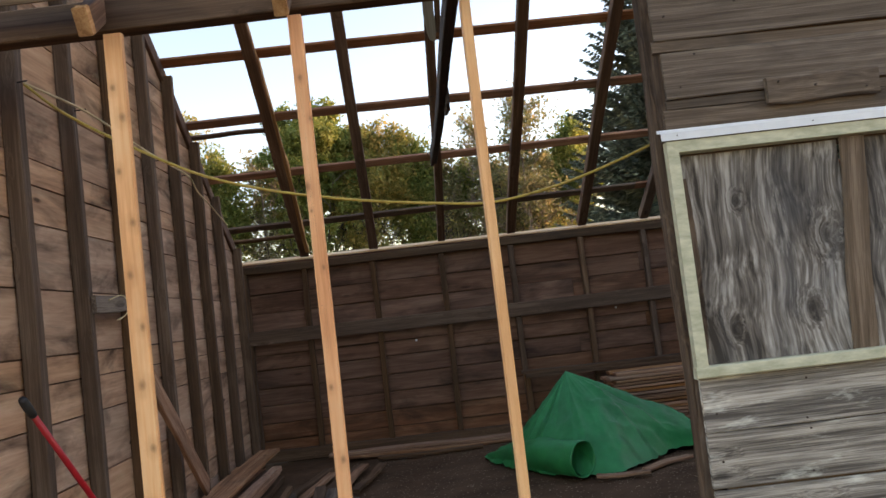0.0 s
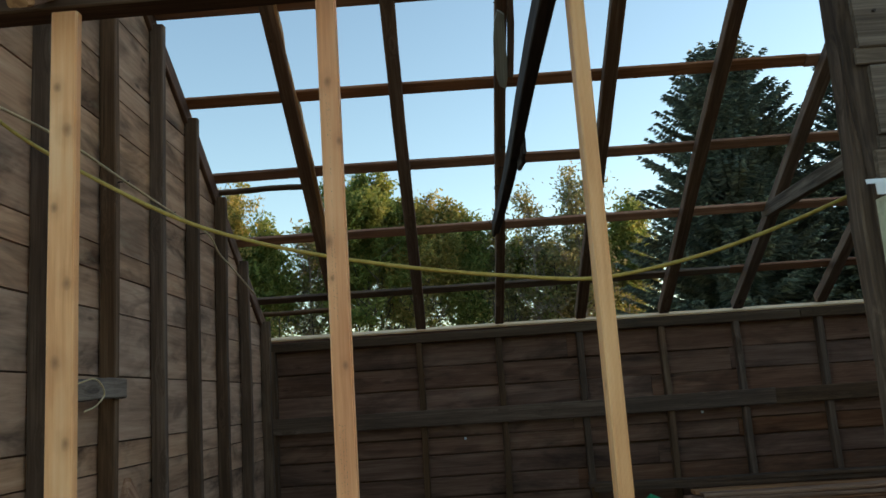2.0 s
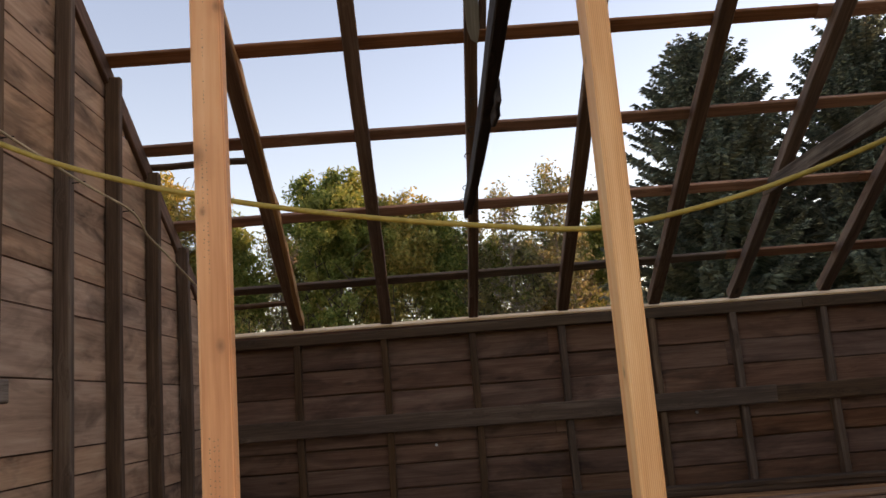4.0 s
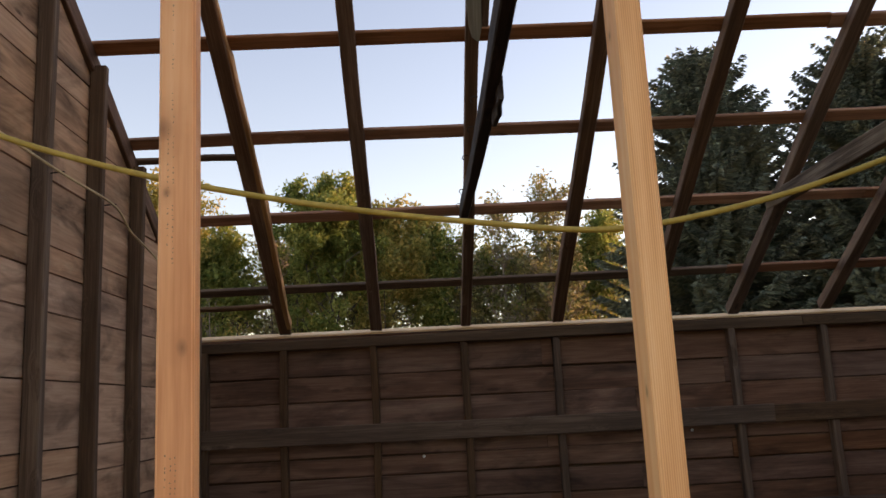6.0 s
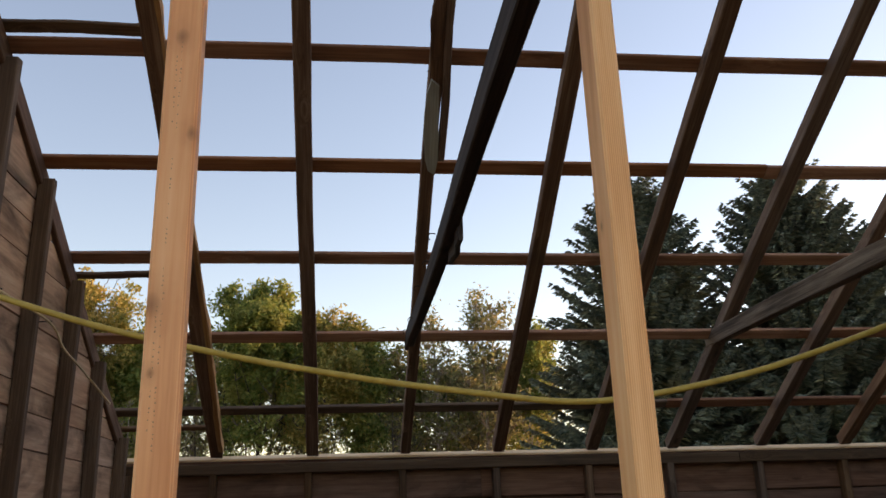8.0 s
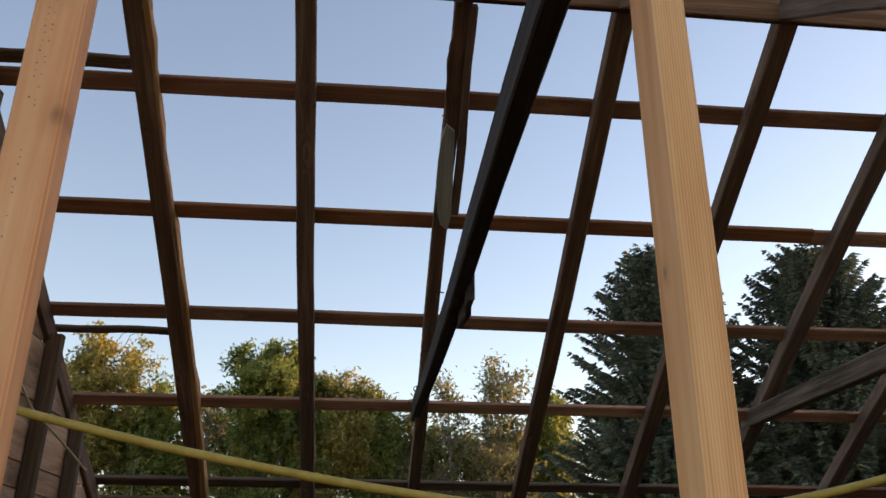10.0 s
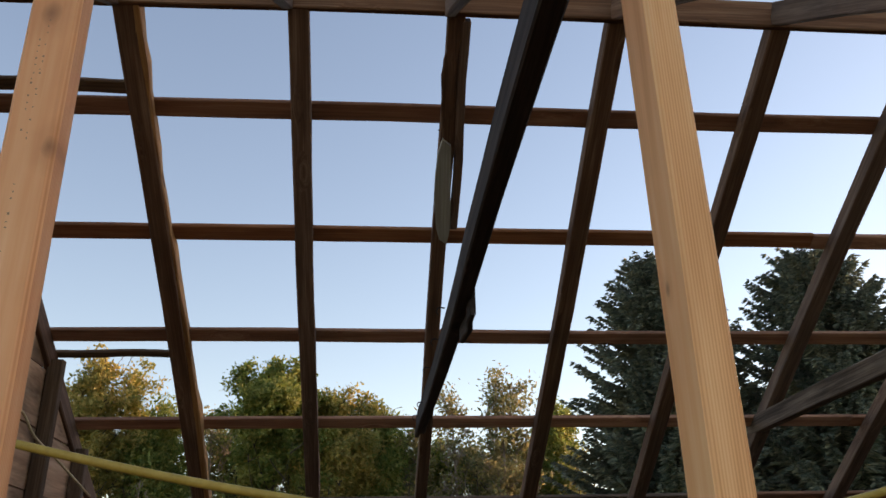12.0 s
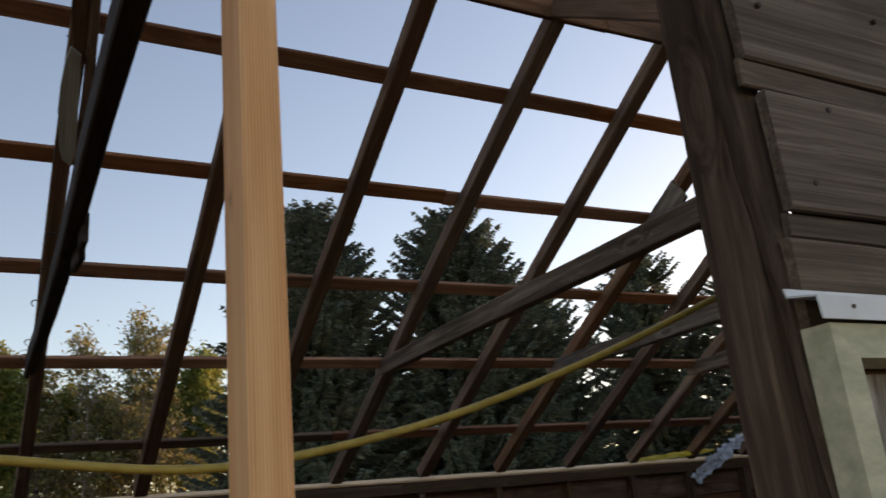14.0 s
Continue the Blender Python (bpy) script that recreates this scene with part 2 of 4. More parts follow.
FRESH_KNOTTY = wood("new_knotty_pine", (0.71, 0.305, 0.12), (0.87, 0.43, 0.19), (0.93, 0.535, 0.27), spots=((1.16, 0.016, 0.010), (1.03, -0.014, 0.013), (0.80, 0.02, 0.010), (0.58, -0.018, 0.012), (0.36, 0.012, 0.013), (0.14, -0.02, 0.011), (-0.10, 0.004, 0.015), (-0.36, -0.02, 0.012), (-0.60, 0.018, 0.014), (-0.92, -0.012, 0.012)), **PINE)
INK = plain("faded_ink", (0.20, 0.12, 0.07), (0.34, 0.20, 0.11), 90, 0.7, 0.0)
SIDING = wood("grey_siding", (0.06, 0.039, 0.025), (0.135, 0.095, 0.067), (0.24, 0.178, 0.132), stain=0.75, stain_col=(0.05, 0.038, 0.03), knots=0.5, vary=0.12, grain=34, bump=1.0, rough=0.75, gloss=0.3, contrast=1.15, swirl=0.012)
PLY = wood("weathered_panel", (0.042, 0.033, 0.026), (0.165, 0.14, 0.118), (0.43, 0.395, 0.355), stain=0.65, stain_col=(0.045, 0.047, 0.052), knots=0.9, vary=0.05, grain=11, bump=1.2, wear=0.25, rough=0.75, gloss=0.35, contrast=1.9, wavy=0.14, spots=((0.065, 0.25, 0.026), (-0.24, 0.14, 0.02), (-0.3, -0.2, 0.016), (0.25, -0.12, 0.014)))
BLEACHED = wood("bleached_siding", (0.08, 0.066, 0.054), (0.26, 0.225, 0.19), (0.52, 0.465, 0.40), stain=0.5, stain_col=(0.075, 0.065, 0.056), knots=0.8, vary=0.1, grain=30, bump=1.2, wear=0.55, rough=0.7, gloss=0.4, contrast=2.0, swirl=0.02)
JAMB = wood("cracked_dark_post", (0.04, 0.025, 0.017), (0.105, 0.068, 0.047), (0.20, 0.14, 0.10), stain=0.55, stain_col=(0.028, 0.018, 0.013), knots=0.8, vary=0.1, grain=9, bump=1.6, contrast=1.6, rough=0.85)
SILVER = wood("silvered_slab", (0.18, 0.175, 0.155), (0.32, 0.315, 0.285), (0.45, 0.445, 0.41), stain=0.4, stain_col=(0.12, 0.11, 0.10), knots=0.3, vary=0.05, bump=0.8)
REDPLANK = wood("red_brown_plank", (0.30, 0.125, 0.058), (0.52, 0.245, 0.12), (0.70, 0.40, 0.225), stain=0.35, stain_col=(0.11, 0.05, 0.03), knots=0.5, vary=0.15)
BEAM = wood("grey_beam", (0.065, 0.042, 0.028), (0.155, 0.107, 0.076), (0.28, 0.21, 0.155), stain=0.55, knots=0.6, vary=0.15, bump=0.9, contrast=1.5)
REDWOOD = wood("fallen_plank", (0.19, 0.085, 0.042), (0.39, 0.19, 0.10), (0.58, 0.335, 0.20), stain=0.45, knots=0.6, vary=0.14, contrast=1.3)
TRIM = plain("flaked_green_paint", (0.40, 0.40, 0.27), (0.66, 0.63, 0.46), 9, 0.6, 0.35, stretch=(1.0, 3, 3))
FLASH = plain("white_metal", (0.68, 0.69, 0.70), (0.80, 0.81, 0.82), 5, 0.42, 0.08)
TARP = plain("green_tarpaulin", (0.0, 0.18, 0.055), (0.003, 0.31, 0.10), 3.0, 0.44, 0.35, 0.01, gloss=0.35)
CORD = plain("yellow_cord", (0.40, 0.27, 0.045), (0.54, 0.38, 0.085), 30, 0.5, 0.2)
TWINE = plain("pale_twine", (0.62, 0.46, 0.24), (0.78, 0.62, 0.36), 60, 0.8, 0.5)
RED = plain("red_paint", (0.42, 0.012, 0.02), (0.55, 0.02, 0.03), 10, 0.35, 0.05)
RUBBER = plain("black_rubber", (0.012, 0.012, 0.013), (0.03, 0.03, 0.03), 20, 0.6, 0.1)
IRON = plain("rusty_iron", (0.03, 0.022, 0.018), (0.09, 0.06, 0.045), 40, 0.6, 0.3, metal=0.6)
DIRT = plain("bare_earth", (0.07, 0.038, 0.021), (0.165, 0.093, 0.054), 1.6, 0.95, 0.9, 0.03, gloss=0.1, detail=10)
GRIT = plain("grit", (0.15, 0.10, 0.065), (0.34, 0.25, 0.17), 6, 0.9, 0.3, gloss=0.15)
BARK = plain("bark", (0.05, 0.04, 0.033), (0.12, 0.10, 0.085), 9, 0.95, 0.8, 0.01, stretch=(1, 1, 0.25), gloss=0.1)
TWIGS = plain("pale_bark", (0.22, 0.175, 0.14), (0.38, 0.32, 0.27), 9, 0.95, 0.4, gloss=0.1)
POLY = plain("clear_film", (0.30, 0.31, 0.33), (0.62, 0.64, 0.67), 12, 0.25, 0.5)
YELLOW = plain("yellow_plastic", (0.62, 0.42, 0.02), (0.72, 0.52, 0.04), 12, 0.4, 0.2)
GREEN = leafy("green_leaf", ((0.105, 0.16, 0.04), (0.175, 0.235, 0.06), (0.25, 0.30, 0.085), (0.36, 0.34, 0.10)), patch=(0.34, 0.31, 0.08))
GOLD = leafy("turning_leaf", ((0.20, 0.21, 0.06), (0.33, 0.29, 0.08), (0.46, 0.37, 0.11), (0.52, 0.37, 0.12)), patch=(0.25, 0.27, 0.085))
DULL = leafy("dull_leaf", ((0.13, 0.15, 0.065), (0.20, 0.21, 0.09), (0.29, 0.265, 0.12), (0.37, 0.29, 0.14)), patch=(0.29, 0.25, 0.125))
NEEDLE = leafy("spruce_needle", ((0.085, 0.12, 0.09), (0.145, 0.19, 0.148), (0.21, 0.255, 0.20), (0.29, 0.30, 0.21)), thin=0.2, rough=0.6, patch=(0.20, 0.185, 0.10))


# ---- helpers for building ----
rng = random.Random(7)


def empty(name, m, label="", category="", group="", kind=""):
    ob = new(name)
    ob.matrix_basis = m
    ob.empty_display_size = 0.1
    return tagged(ob, label, category, group, kind)


def root_pose(ob):
    m = ob.matrix_basis.copy()
    while ob.parent:
        ob = ob.parent
        m = ob.matrix_basis @ m
    return m


def place(ob, w, parent):
    if parent is not None:
        ob.parent = parent
        ob.matrix_basis = root_pose(parent).inverted() @ w
    else:
        ob.matrix_basis = w
    return ob


def part(name, bm, material, parent, label="", w=None, smooth=False):
    me = bpy.data.meshes.new(name)
    bm.to_mesh(me)
    bm.free()
    me.materials.append(material)
    if smooth:
        me.shade_smooth()
    ob = new(name, me)
    place(ob, w or Matrix(), parent)
    return tagged(ob, label)


def mesh_part(name, verts, faces, material, parent, label="", w=None, smooth=False):
    me = bpy.data.meshes.new(name)
    me.from_pydata([tuple(v) for v in verts], [], [tuple(f) for f in faces])
    me.update()
    me.materials.append(material)
    if smooth:
        me.shade_smooth()
    ob = new(name, me)
    place(ob, w or Matrix(), parent)
    return tagged(ob, label)


def stick(length, width, thick, cuts=5, rough=0.004, round_=0.006, seed=0, wane=0.0):
    """A sawn timber along x: chamfered section, slightly crooked, with ragged arrises."""
    r = random.Random(seed)
    a, b, c = width / 2, thick / 2, min(round_, width * 0.3, thick * 0.3)
    ring = [(a - c, b), (a, b - c), (a, -b + c), (a - c, -b), (-a + c, -b), (-a, -b + c), (-a, b - c), (-a + c, b)]
    verts, faces = [], []
    ph = [r.uniform(0, 6.28) for _ in range(4)]
    for i in range(cuts + 1):
        u = i / cuts
        x = (u - 0.5) * length
        oy = rough * 1.2 * math.sin(2.6 * u * 3.1 + ph[0]) + r.uniform(-1, 1) * rough * 0.3
        oz = rough * 1.2 * math.sin(2.1 * u * 3.1 + ph[1]) + r.uniform(-1, 1) * rough * 0.3
        for k, (p, q) in enumerate(ring):
            w = wane * r.random() if k in (0, 1) else 0
            end = (rough if i in (0, cuts) else 0) * r.uniform(-1, 1)
            verts.append((x + end, p + oy + r.uniform(-1, 1) * rough * 0.35 - w, q + oz + r.uniform(-1, 1) * rough * 0.35 - w))
    for i in range(cuts):
        for k in range(8):
            n = (k + 1) % 8
            faces.append((i * 8 + k, i * 8 + n, (i + 1) * 8 + n, (i + 1) * 8 + k))
    faces.append(tuple(range(8)))
    faces.append(tuple(cuts * 8 + k for k in reversed(range(8))))
    return verts, [tuple(reversed(f)) for f in faces]


def along(p0, p1, up=(0, 0, 1)):
    """The pose whose x axis runs from p0 to p1 and whose z axis lies nearest to up; its origin is midway."""
    p0, p1 = Vector(p0), Vector(p1)
    x = (p1 - p0).normalized()
    y = Vector(up).cross(x).normalized()
    z = x.cross(y)
    m = Matrix((x, y, z)).transposed().to_4x4()
    m.translation = (p0 + p1) / 2
    return m, (p1 - p0).length


COUNT = [0]


def timber(name, p0, p1, width, thick, material, parent, up=(0, 0, 1), label="", cuts=5, rough=0.004, wane=0.0, round_=0.006):
    """A timber from p0 to p1; thick is measured along up."""
    COUNT[0] += 1
    m, length = along(p0, p1, up)
    v, f = stick(length, width, thick, cuts, rough, round_, COUNT[0], wane)
    return mesh_part(name, v, f, material, parent, label, m)


def tube(points, radii, sides=6, cap=True):
    """A tapering tube through points."""
    pts = [Vector(p) for p in points]
    verts, faces = [], []
    ref = Vector((0.3, 0.2, 1)).normalized()
    for i, p in enumerate(pts):
        d = (pts[min(i + 1, len(pts) - 1)] - pts[max(i - 1, 0)]).normalized()
        a = d.cross(ref if abs(d.dot(ref)) < 0.95 else Vector((1, 0, 0))).normalized()
        b = d.cross(a)
        rad = radii[i] if hasattr(radii, "__len__") else radii
        for k in range(sides):
            t = 2 * math.pi * k / sides
            verts.append(p + a * (math.cos(t) * rad) + b * (math.sin(t) * rad))
    for i in range(len(pts) - 1):
        for k in range(sides):
            n = (k + 1) % sides
            faces.append((i * sides + k, i * sides + n, (i + 1) * sides + n, (i + 1) * sides + k))
    if cap:
        faces.append(tuple(reversed(range(sides))))
        faces.append(tuple((len(pts) - 1) * sides + k for k in range(sides)))
    return verts, faces


def smooth_line(points, steps=10):
    """A Catmull-Rom line through points."""
    p = [Vector(q) for q in points]
    p = [p[0] * 2 - p[1]] + p + [p[-1] * 2 - p[-2]]
    out = []
    for i in range(1, len(p) - 2):
        for s in range(steps):
            t = s / steps
            out.append(0.5 * ((2 * p[i]) + (p[i + 1] - p[i - 1]) * t + (2 * p[i - 1] - 5 * p[i] + 4 * p[i + 1] - p[i + 2]) * t * t
                              + (3 * p[i] - p[i - 1] - 3 * p[i + 1] + p[i + 2]) * t ** 3))
    out.append(p[-2])
    return out


def join(lists):
    verts, faces = [], []
    for v, f in lists:
        n = len(verts)
        verts += list(v)
        faces += [tuple(i + n for i in q) for q in f]
    return verts, faces


def slab(outline, thick, x_axis, z_axis, origin):
    """A flat plank of any outline (along, up): its mesh and pose; thickness lies along the third axis, centred."""
    x, z = Vector(x_axis), Vector(z_axis)
    y = z.cross(x)
    m = Matrix((x, y, z)).transposed().to_4x4()
    m.translation = origin
    n = len(outline)
    verts = [(a, s * thick / 2, b) for s in (-1, 1) for a, b in outline]
    faces = [tuple(range(n)), tuple(reversed(range(n, 2 * n)))]
    faces += [(i, n + i, n + (i + 1) % n, (i + 1) % n) for i in range(n)]
    return verts, faces, m


# ---- plan ----
XL, YF, YB = -1.88, 4.455, 10.43            # inner face of the gable's planks, front of the siding, inner face of the back studs
XR = 8.6                                    # far gable
RAFTERS = [-1.09, -0.298, 0.461, 1.254, 2.062, 2.85, 3.67, 4.46, 5.25, 6.04, 6.83, 7.62]
FEET = [-1.125, -0.337, 0.445, 1.252, 2.069, 2.800, 3.615, 4.41, 5.20, 5.99, 6.78, 7.57]   # where the rafters stand on the plate
PITCH, FALL = 0.605, 0.682                  # rise over run of the back slope and of the front slope
RIDGE_Y, RIDGE_Z = 6.80, 4.45


def under(y):
    """Height of the rafters' lower edge over the plan."""
    if y >= RIDGE_Y:
        return 2.25 + PITCH * (YB - y)
    return 2.25 + PITCH * (YB - RIDGE_Y) - FALL * (RIDGE_Y - y)


# ---- ground ----
def ground():
    verts, faces = [], []
    xs = [-400, -120, -40, -12] + [-6 + i * 0.2 for i in range(0, 61)] + [10, 20, 60, 140, 400]
    ys = [-400, -120, -30, -6] + [i * 0.2 for i in range(0, 60)] + [14, 20, 40, 90, 200, 400]
    for y in ys:
        for x in xs:
            z = 0.035 * noise.noise(Vector((x * 0.8, y * 0.8, 3))) + 0.018 * noise.noise(Vector((x * 3.3, y * 3.3, 7)))
            verts.append((x, y, z - 0.02))
    w = len(xs)
    for j in range(len(ys) - 1):
        for i in range(w - 1):
            faces.append((j * w + i, j * w + i + 1, (j + 1) * w + i + 1, (j + 1) * w + i))
    ob = mesh_part("ground", verts, faces, DIRT, None, "bare dark brown earth floor with scattered grit", smooth=True)
    return tagged(ob, kind="structure", category="ground")


ground()


# ---- back wall ----
def back_wall():
    root = empty("wall_back", pose(3.3, YB, 0), "low back wall of dark weathered planks on studs", "wall", kind="structure")
    yb = YB + 0.112
    lines = [0.02, 0.225, 0.414, 0.616, 0.81, 1.02, 1.187, 1.42, 1.66, 1.88, 2.135]
    for i in range(len(lines) - 1):
        cuts = [-1.95, 1.9 + 1.6 * ((i * 7) % 3 - 1) * 0.5, 5.2, 8.7]
        for a, b in zip(cuts, cuts[1:]):
            lo, hi = lines[i] + 0.005 + rng.uniform(0, 0.004), lines[i + 1] - 0.004
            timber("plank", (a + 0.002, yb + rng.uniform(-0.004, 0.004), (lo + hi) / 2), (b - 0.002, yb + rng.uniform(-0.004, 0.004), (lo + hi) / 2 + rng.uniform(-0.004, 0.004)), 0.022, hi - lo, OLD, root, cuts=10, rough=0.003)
    # unseen strips added behind the joints to keep daylight from leaking through
    for z in lines[1:-1]:
        timber("batten", (-1.95, yb + 0.040, z), (8.7, yb + 0.040, z), 0.014, 0.07, PLATE, root, cuts=3, rough=0.001)
    timber("batten", (-1.95, yb + 0.022, 2.16), (8.7, yb + 0.022, 2.16), 0.02, 0.16, OLD, root, cuts=3, rough=0.001)
    for x in (1.1, 1.9, 2.7, 5.2):
        timber("batten", (x, yb + 0.054, 0.03), (x, yb + 0.054, 2.1), 0.07, 0.012, PLATE, root, up=(0, 1, 0), cuts=3, rough=0.001)
    for i, x in enumerate([-1.83] + [r - 0.025 for r in FEET]):
        timber("stud", (x, YB + 0.05, 0.06), (x + rng.uniform(-0.01, 0.01), YB + 0.05, 2.125), 0.06, 0.095, STUD, root, up=(0, 1, 0))
    timber("girt", (-1.86, YB - 0.012, 1.385), (3.05, YB - 0.012, 1.38), 0.026, 0.155, STUD, root, cuts=12)
    timber("girt", (3.055, YB - 0.012, 1.38), (8.6, YB - 0.012, 1.38), 0.026, 0.15, STUD, root, cuts=12)
    timber("top_plate", (-1.9, YB + 0.055, 2.165), (3.4, YB + 0.055, 2.165), 0.11, 0.085, PLATE, root, cuts=10)
    timber("top_plate", (3.405, YB + 0.055, 2.165), (8.6, YB + 0.055, 2.165), 0.11, 0.085, PLATE, root, cuts=10)
    # tilted upwards to gather sky light, which its pale colour strengthens
    timber("wall_cap", (-1.9, YB + 0.062, 2.246), (8.6, YB + 0.062, 2.246), 0.07, 0.024, CAPWOOD, root, up=(0, -0.46, 0.89), label="pale wood strip on the plate, tilted to catch sky light", cuts=14)
    timber("sill", (-1.9, YB + 0.03, 0.05), (8.6, YB + 0.03, 0.05), 0.14, 0.12, STUD, root, cuts=14, rough=0.012)
    return root


back_wall()


# ---- gable wall ----
def clip_to_roof(z0, z1, y0, y1, gap):
    """The outline of a level plank between two heights, cut off along the rake."""
    pts = []
    for y in [y0 + (y1 - y0) * k / 40 for k in range(41)]:
        top = min(z1, under(y) + gap)
        if top > z0 + 0.01:
            pts.append((y, top))
    if len(pts) < 2:
        return None
    slim = [pts[0]]
    for a, b, c in zip(pts, pts[1:], pts[2:]):
        s1, s2 = (b[1] - a[1]) / (b[0] - a[0]), (c[1] - b[1]) / (c[0] - b[0])
        if abs(s1 - s2) > 1e-4:
            slim.append(b)
    slim.append(pts[-1])
    return [(pts[0][0], z0), (pts[-1][0], z0)] + list(reversed(slim))


def gable(name, x, side, detail):
    root = empty(name, pose(x, 7.4, 0), "gable wall of broad brown planks nailed outside upright studs", "wall", kind="structure")
    edges = [0.03, 0.395, 0.75, 1.107, 1.465, 1.822, 2.175, 2.53, 2.885, 3.24, 3.6, 3.95, 4.3, 4.62]
    for i in range(len(edges) - 1):
        z0, z1 = edges[i] + 0.005, edges[i + 1] - 0.005
        rows = [(z0, z1)] if (i % 3 or not detail) else [(z0, z0 + 0.2), (z0 + 0.209, z1)]
        for k, (a, b) in enumerate(rows):
            cut = 6.62 + (0.0, 1.42, 0.72)[(i + k) % 3]
            for y0, y1 in ((4.475, cut - 0.003), (cut + 0.003, 10.56)):
                o = clip_to_roof(a, b, y0, y1, -0.015)
                if o is None:
                    continue
                cy = sum(p[0] for p in o) / len(o)
                cz = (a + b) / 2
                v, f, m = slab([(p[0] - cy, p[1] - cz) for p in o], 0.022, (0, 1, 0), (0, 0, 1), (x - side * (0.011 + rng.uniform(0, 0.006)), cy, cz))
                m = m @ pose(0, 0, 0, 0, 0, rng.uniform(-0.06, 0.06))
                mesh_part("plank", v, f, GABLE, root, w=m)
    # added strips outside the planks, out of sight, that block light at the joints
    joints = edges[1:-1] + [edges[i] + 0.2095 for i in range(0, len(edges) - 1, 3) if detail]
    for z in joints:
        ys = [y for y in (4.48 + 0.05 * k for k in range(122)) if under(y) > z + 0.04]
        if len(ys) > 4:
            timber("batten", (x - side * 0.046, ys[0], z), (x - side * 0.046, ys[-1], z), 0.012, 0.07, PLATE, root, cuts=3, rough=0.001)
    for cut in (6.62, 8.04, 7.34):
        timber("batten", (x - side * 0.062, cut, 0.05), (x - side * 0.062, cut, under(cut) - 0.05), 0.07, 0.012, PLATE, root, up=(1, 0, 0), cuts=3, rough=0.001)
    studs = [5.17, 5.86, 6.58, 7.33, 8.02, 8.73, 9.42, 10.2] if detail else [5.3, 6.4, 7.5, 8.6, 9.7]
    for y in studs:
        top = under(y) + (0.02 if detail else -0.02)
        timber("stud", (x + side * 0.047, y, 0.03), (x + side * 0.047, y + rng.uniform(-0.012, 0.012), top), 0.062 if y > 5.5 else 0.085, 0.088, GSTUD, root, up=(1, 0, 0), cuts=8)
    timber("sill", (x + side * 0.04, 4.6, 0.05), (x + side * 0.04, 10.4, 0.05), 0.13, 0.12, STUD, root, cuts=8)
    # the rake: a board on edge along the slope, just inside the planks
    for y0, y1 in ((10.42, RIDGE_Y + 0.02), (4.3, RIDGE_Y - 0.02)):
        p0, p1 = (x + side * 0.004, y0, under(y0) + 0.035), (x + side * 0.004, y1, under(y1) + 0.035)
        timber("rake_rafter", p0, p1, 0.045, 0.125, RAFTER, root, cuts=8)
    return root


gable("wall_left", XL, 1, True)
gable("wall_right", XR, -1, False)


# ---- front wall ----
def front_wall():
    root = empty("wall_front", pose(3.0, YF, 0), "front wall of grey weathered siding, stripped open beside the gable", "wall", kind="structure")
    timber("header_beam", (-1.98, YF + 0.06, 2.868), (3.5, YF + 0.06, 2.96), 0.1, 0.14, STUD, root, label="dark old beam over the opening", cuts=12)
    timber("header_beam", (3.505, YF + 0.06, 2.96), (8.6, YF + 0.06, 2.96), 0.1, 0.14, STUD, root, cuts=12)
    timber("end_post", (1.27, YF + 0.092, 0.0), (1.265, YF + 0.092, 2.8), 0.115, 0.085, JAMB, root, up=(0, 1, 0), label="square grey post at the torn edge", cuts=14, rough=0.006)
    timber("jamb_strip", (1.265, YF + 0.034, 0.0), (1.262, YF + 0.034, 2.8), 0.075, 0.022, JAMB, root, up=(0, 1, 0), cuts=40, rough=0.012)
    for x in (2.7, 3.6, 4.5, 5.4, 6.3, 7.2, 8.1):
        timber("stud", (x, YF + 0.075, 0.03), (x, YF + 0.075, 2.8), 0.05, 0.1, STUD, root, up=(0, 1, 0))
    # drop siding: a broad board over a narrow cove
    rows = [(0.03, 0.11), (0.113, 0.345), (0.348, 0.58), (0.583, 0.817), (0.82, 1.052), (1.055, 1.29), (1.293, 1.53), (1.533, 1.77), (1.773, 2.01),
            (2.013, 2.207), (2.21, 2.252), (2.255, 2.458), (2.461, 2.512), (2.515, 2.74), (2.743, 2.95)]
    for i, (a, b) in enumerate(rows):
        x0 = 1.238 + (0.028 if 2.2 < a < 2.46 else 0.0) + rng.uniform(-0.006, 0.006)
        thin = b - a < 0.06
        y = YF + (0.016 if thin else 0.010)
        windowed = 1.05 < (a + b) / 2 < 2.05
        spans = [(3.1, 5.6), (5.605, 8.6)] if windowed else [(x0, 4.1 + 0.8 * (i % 3)), (4.105 + 0.8 * (i % 3), 8.6)]
        for p, q in spans:
            timber("siding_board", (p, y + rng.uniform(-0.002, 0.002), (a + b) / 2), (q, y + rng.uniform(-0.002, 0.002), (a + b) / 2), 0.012 if thin else 0.02, b - a - (0.005 if b < 1.1 else 0.0), BLEACHED if b < 1.1 else SIDING, root, cuts=12, rough=0.0025, round_=0.004)
    for x, z in ((1.30, 2.62), (1.41, 2.44), (1.62, 2.66), (1.69, 1.005), (1.67, 0.84), (1.68, 0.795), (1.665, 0.62), (2.06, 1.02), (1.33, 2.30), (1.29, 0.90), (1.29, 0.70), (1.30, 0.50)):
        v, f = tube([(x, YF - 0.004, z), (x, YF + 0.004, z)], 0.005, 7)
        mesh_part("nail", v, f, IRON, root)
    # hidden strips behind the siding seams, added only to shut out light
    for a, b in rows[1:]:
        timber("batten", (1.306, YF + 0.03, a), (8.6, YF + 0.03, a), 0.012, 0.06, PLATE, root, cuts=3, rough=0.001)
    return root


